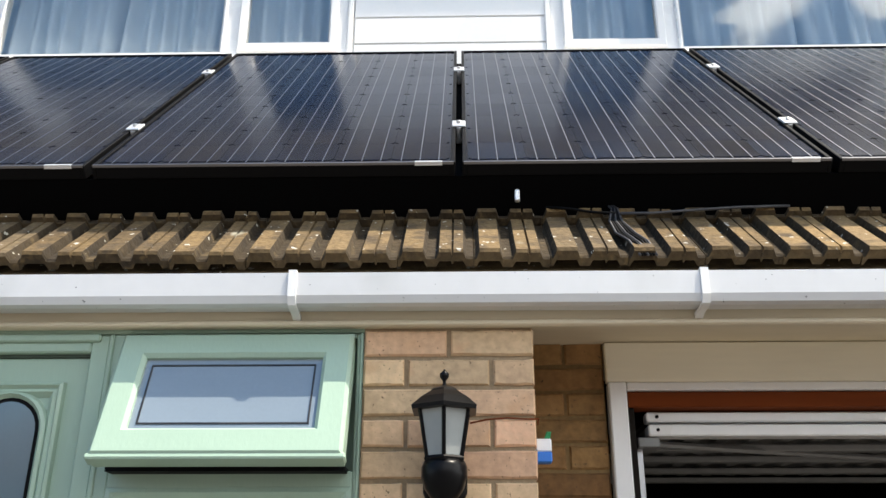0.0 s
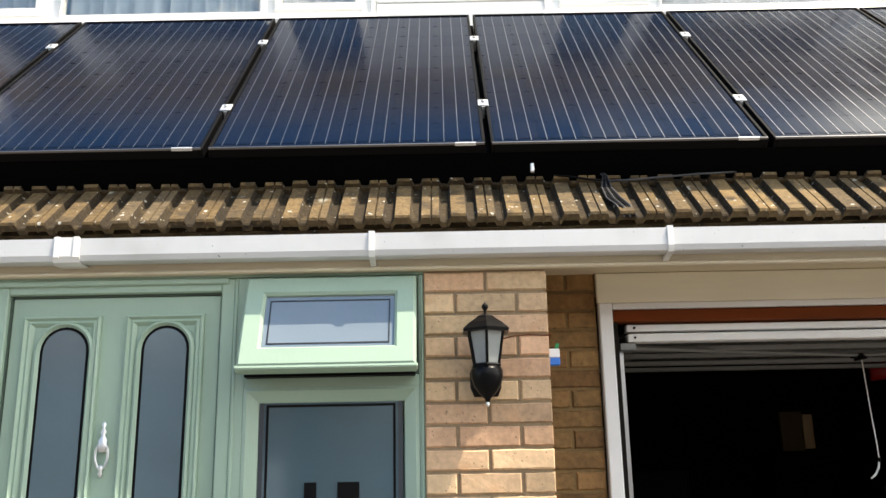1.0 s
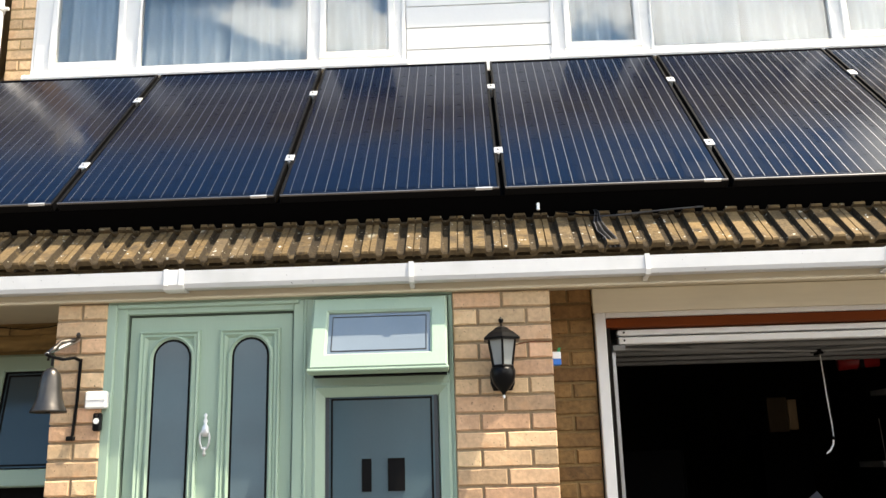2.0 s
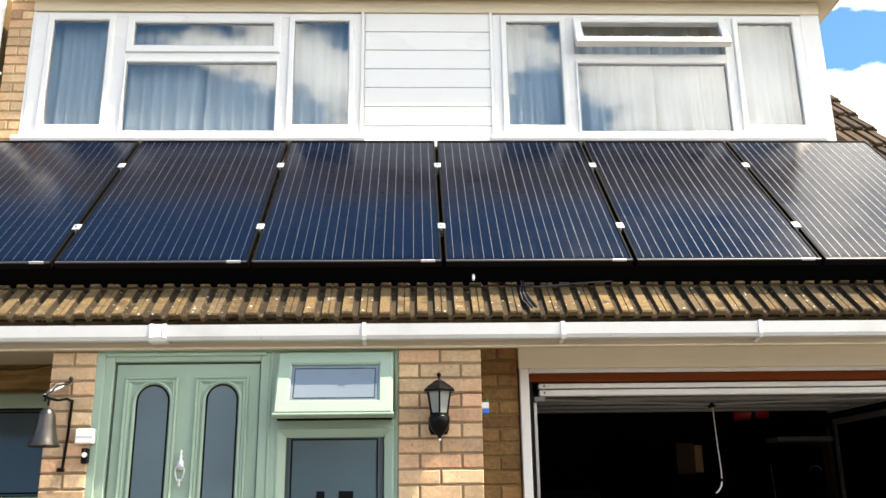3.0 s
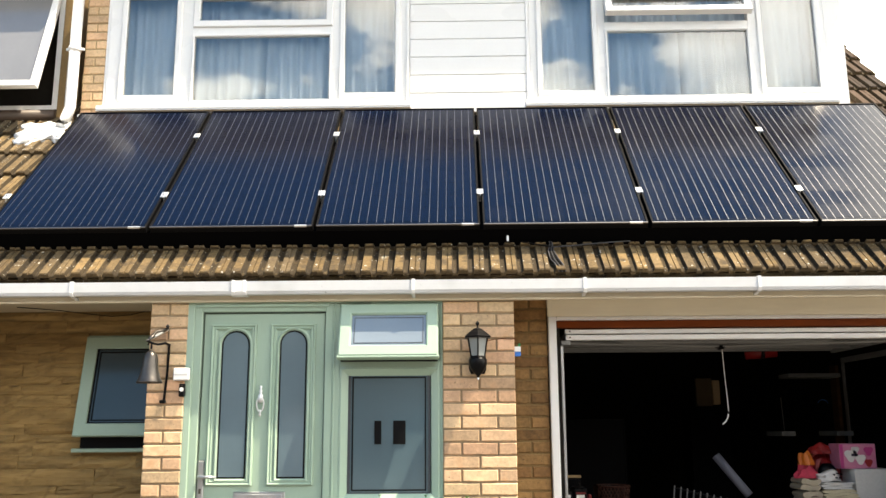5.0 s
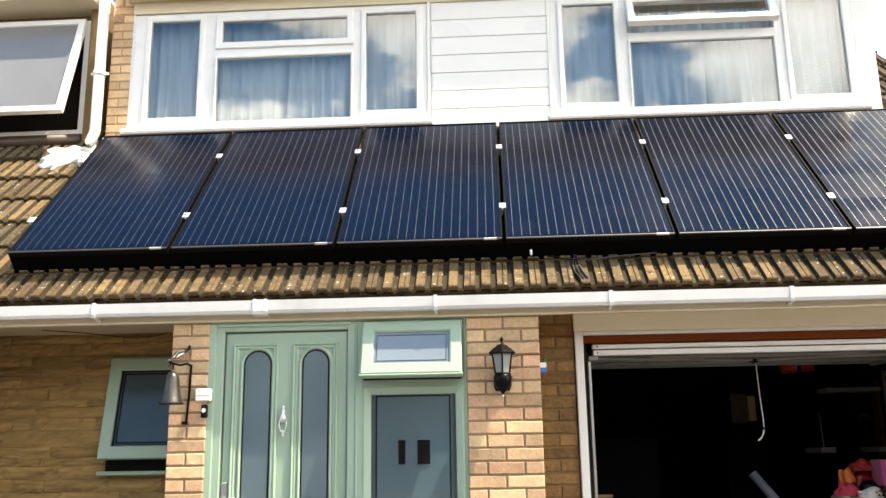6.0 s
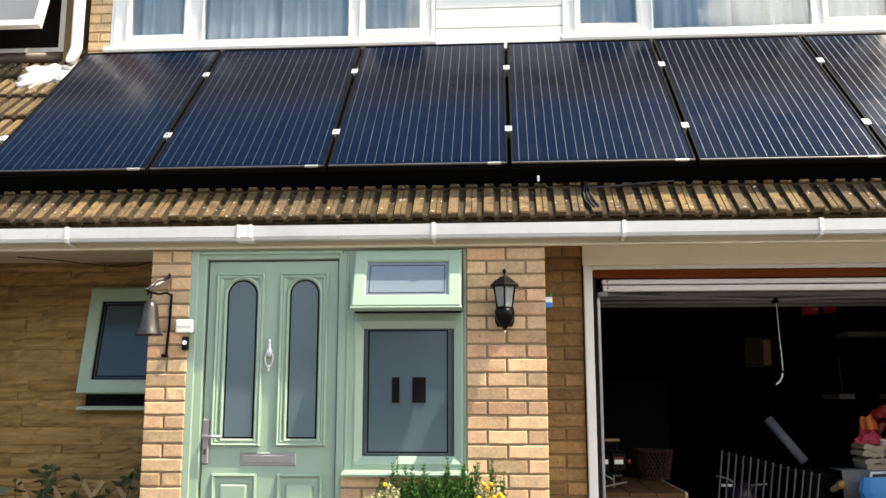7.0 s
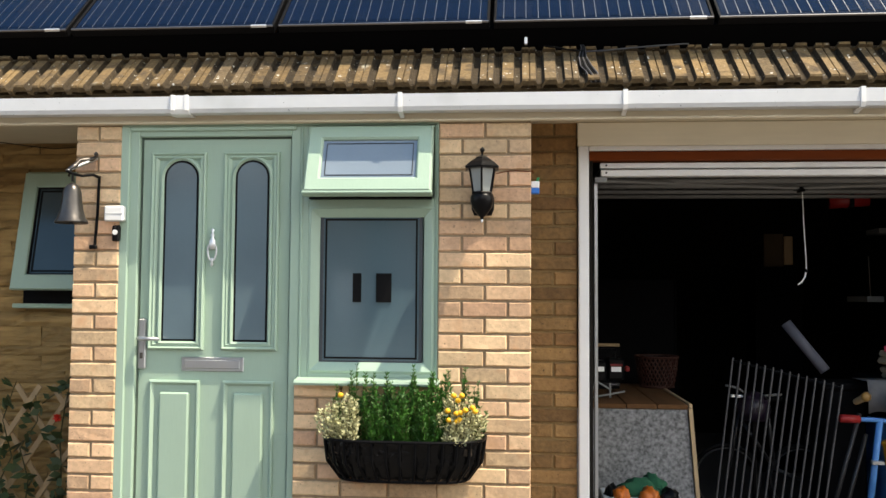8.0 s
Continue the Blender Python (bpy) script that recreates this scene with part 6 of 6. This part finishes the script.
right = thing("neighbour_house", (8.2, 5.0, 0.0), "red-brown brick gable house next door", "house")
part("wall", prism([(8.6, 0.0), (13.9, 0.0), (13.9, 5.75), (11.2, 9.4), (8.6, 5.75)], 4.0, 9.5, "y"), M_FARBRICK, right)
part("roof", prism([(8.20, 5.35), (11.2, 9.5), (14.2, 5.35), (14.2, 5.60), (11.2, 9.75), (8.20, 5.60)], 3.7, 9.8, "y"), M_FARROOF, right)
opp = thing("terrace_house", (0, -26, 0), "brick house across the street with white windows", "house", "houses across the street")
part("wall", boxes((-4.0, 4.0, -30.0, -24.0, 0.0, 5.0)), M_FARBRICK, opp)
part("roof", prism([(-30.4, 4.9), (-27.0, 7.6), (-23.6, 4.9)], -4.1, 4.1), M_FARROOF, opp)
for wx in (-2.4, 0.6):
    for wz in (0.9, 3.2):
        wo = part("window", boxes((wx, wx + 1.8, -24.0, -23.94, wz, wz + 1.2), bevel=0.02), M_WHITE, opp)
        part("pane", boxes((wx + 0.12, wx + 1.68, -23.935, -23.92, wz + 0.12, wz + 1.08)), M_FILM, wo)
part("door", boxes((2.8, 3.6, -24.0, -23.94, 0.0, 2.05), bevel=0.02), M_WHITE, opp)
for ox in (-26.0, -17.0, -8.7, 8.7, 17.0, 26.0):
    copy_thing(opp, Matrix.Translation((ox, -26 - 0.3 * abs(ox) / 9, 0)))

# ---------------------------------------------------------------- bricks, one by one
BRICKS = {}
rb_ = random.Random(77)


def brick_mesh(length, material, variant, rough, depth=0.10, height=0.0645):
    """A brick with worn front edges, its front face at y = 0 and centred in x and z."""
    key = (round(length, 3), material.name, variant)
    if key in BRICKS:
        return BRICKS[key]
    rnd = random.Random(hash((round(length * 1000), variant)) % 9999)
    hx, hz, c = length / 2, height / 2, 0.003 + 0.002 * rough
    bm = bmesh.new()
    rows = []
    for y, inset in ((0.0, c), (c, 0.0), (depth, 0.0)):
        n = 4
        ring = []
        for k in range(n):
            ring.append((-hx + inset + (2 * hx - 2 * inset) * k / n, -hz + inset))
        ring.append((hx - inset, -hz + inset))
        for k in range(n):
            ring.append((hx - inset - (2 * hx - 2 * inset) * k / n, hz - inset))
        ring.append((-hx + inset, hz - inset))
        rows.append([bm.verts.new((x + rnd.uniform(-1, 1) * 0.0012 * rough, y - (rnd.uniform(0, 0.003) * rough if y == 0 else 0), z + rnd.uniform(-1, 1) * 0.0018 * rough)) for x, z in ring])
    bm.faces.new(rows[0])
    for a, b in zip(rows, rows[1:]):
        for k in range(len(a)):
            bm.faces.new((a[k], a[(k + 1) % len(a)], b[(k + 1) % len(a)], b[k]))
    BRICKS[key] = mesh_of(bm, "brick", material)
    return BRICKS[key]


def lay(wall, x0, x1, z0, z1, face, material, unit, rough=1.0, holes=(), depth=0.10, proud=0.0, first=0, rustic=False, joint=0.010):
    """Lays brick courses over a stretch of wall, as children of that wall."""
    k0 = int(math.ceil((z0 - BED) / COURSE))
    k1 = int(math.floor((z1 - BED) / COURSE))
    for k in range(k0 - 1, k1 + 1):
        zc = BED + COURSE * (k + 0.5)
        if zc - 0.03 < z0 - 0.03 or zc > z1 + 0.02:
            continue
        cuts = [x0]
        x = x0 + (unit if (k + first) % 2 == 0 else unit / 2)
        if rustic:
            x = x0 + rb_.uniform(0.12, 0.4)
        while x < x1 - 0.03:
            cuts.append(x)
            x += rb_.choice((0.22, 0.30, 0.36, 0.42)) if rustic else unit
        cuts.append(x1)
        for a, b in zip(cuts, cuts[1:]):
            la = a + (joint / 2 if a > x0 else 0)
            lb2 = b - (joint / 2 if b < x1 else 0)
            if any(h[0] < (la + lb2) / 2 < h[1] and h[2] < zc < h[3] for h in holes):
                continue
            ob = new("brick", brick_mesh(lb2 - la, material, rb_.randrange(3), rough, depth))
            ob.parent = wall
            ob.location = ((la + lb2) / 2, face - proud + rb_.uniform(-0.002, 0.001) * rough, zc)


lay(wall_entrance, -0.203, 0.220, 0.0, 2.19, 0.0, M_BRICK, 0.2115, 0.8, first=1)
lay(wall_entrance, -1.953, -1.730, 0.0, 2.19, 0.0, M_BRICK, 0.223, 1.0, first=0)
lay(wall_entrance, -0.872, -0.205, 0.0, 0.88, 0.0, M_BRICK, 0.2223, 1.0, first=1)
lay(wall_garage, 0.222, 0.452, 0.0, 2.19, 0.380, M_BROWN, 0.23, 1.0, first=1)
lay(wall_garage, 2.932, 3.45, 0.0, 2.19, 0.380, M_BROWN, 0.222, 1.0, first=0)


def stone_mesh(ln, hgt, seed):
    """A long split-faced stone, its front uneven, tight to its neighbours."""
    rnd = random.Random(seed)
    nx_, nz_ = max(4, int(ln / 0.05)), 3
    bm = bmesh.new()
    grid = [[bm.verts.new((-ln / 2 + ln * i / nx_, (0.004 if k in (0, nz_) or i in (0, nx_) else -0.003) + rnd.uniform(-0.011, 0.003),
                           -hgt / 2 + hgt * k / nz_ + (rnd.uniform(-0.003, 0.003) if 0 < i < nx_ else 0.0))) for i in range(nx_ + 1)] for k in range(nz_ + 1)]
    for k in range(nz_):
        for i in range(nx_):
            bm.faces.new((grid[k][i], grid[k][i + 1], grid[k + 1][i + 1], grid[k + 1][i]))
    rim = grid[0] + [r[-1] for r in grid[1:-1]] + list(reversed(grid[-1])) + [r[0] for r in reversed(grid[1:-1])]
    back = [bm.verts.new((v.co.x, 0.06, v.co.z)) for v in rim]
    for k in range(len(rim)):
        bm.faces.new((rim[k], back[k], back[(k + 1) % len(rim)], rim[(k + 1) % len(rim)]))
    return mesh_of(bm, "stone", M_STONE)


# the recess is faced with rough stone in long uneven courses
zc, stones = 0.20, {}
while zc < 2.18:
    hgt = min(rb_.choice((0.055, 0.07, 0.085, 0.11)), 2.188 - zc)
    x = -4.3 - rb_.uniform(0, 0.3)
    while x < -1.952:
        ln = min(rb_.choice((0.30, 0.44, 0.58, 0.80)), -1.951 - x)
        xm, zm = x + ln / 2, zc + hgt / 2
        if x < -2.66 < x + ln and 1.22 < zm < 2.05:
            ln = -2.66 - x
            xm = x + ln / 2
        if ln > 0.05 and not (xm > -2.72 and 1.22 < zm < 2.05):
            key = (round(ln, 2), round(hgt, 3), rb_.randrange(2))
            if key not in stones:
                stones[key] = stone_mesh(ln - 0.003, hgt - 0.003, 40 + len(stones))
            ob = new("stone", stones[key])
            ob.parent, ob.location = wall_recess, (xm, 0.818 - rb_.uniform(0, 0.007), zm)
        x += max(ln, 0.02)
    zc += hgt
lay(wall_party, -3.152, -2.978, 3.86, 5.2, 1.470, M_BRICK, 0.174, 1.0, first=0)

# ---------------------------------------------------------------- roof tiles, one by one where the camera sees them
tile_me = tile_mesh()
verge_me = tile_me.copy()          # the verge tiles take a darker brown than the rest
verge_me.materials[0] = mat("dark_brown_tile", (0.050, 0.031, 0.020), 0.95, grain=0.3, scale=70, blotch=0.3, bscale=7, bump=0.005, vary=0.5)
rest = bmesh.new()
rt_ = random.Random(31)
for k in range(14):
    n0 = -28
    for i in range(n0, 20):
        x = -0.118 + TW * i
        if x + TW > 3.56:
            continue
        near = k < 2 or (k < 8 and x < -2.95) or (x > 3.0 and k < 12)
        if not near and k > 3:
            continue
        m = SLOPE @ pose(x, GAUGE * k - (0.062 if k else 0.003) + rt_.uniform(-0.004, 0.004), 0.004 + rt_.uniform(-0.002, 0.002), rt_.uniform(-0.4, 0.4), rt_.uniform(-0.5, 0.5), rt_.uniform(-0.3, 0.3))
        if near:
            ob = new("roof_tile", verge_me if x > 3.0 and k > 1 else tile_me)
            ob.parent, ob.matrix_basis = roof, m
        else:
            tmp = bmesh.new()
            tmp.from_mesh(tile_me)
            tmp.transform(m)
            add_bm(rest, tmp)
ob = part("roof_tiles", rest, M_TILE, roof)
ob.data.materials.append(M_CHANNEL)
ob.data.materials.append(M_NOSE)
BASE.clear()
tagged(ob, "", "", "", "stuff")
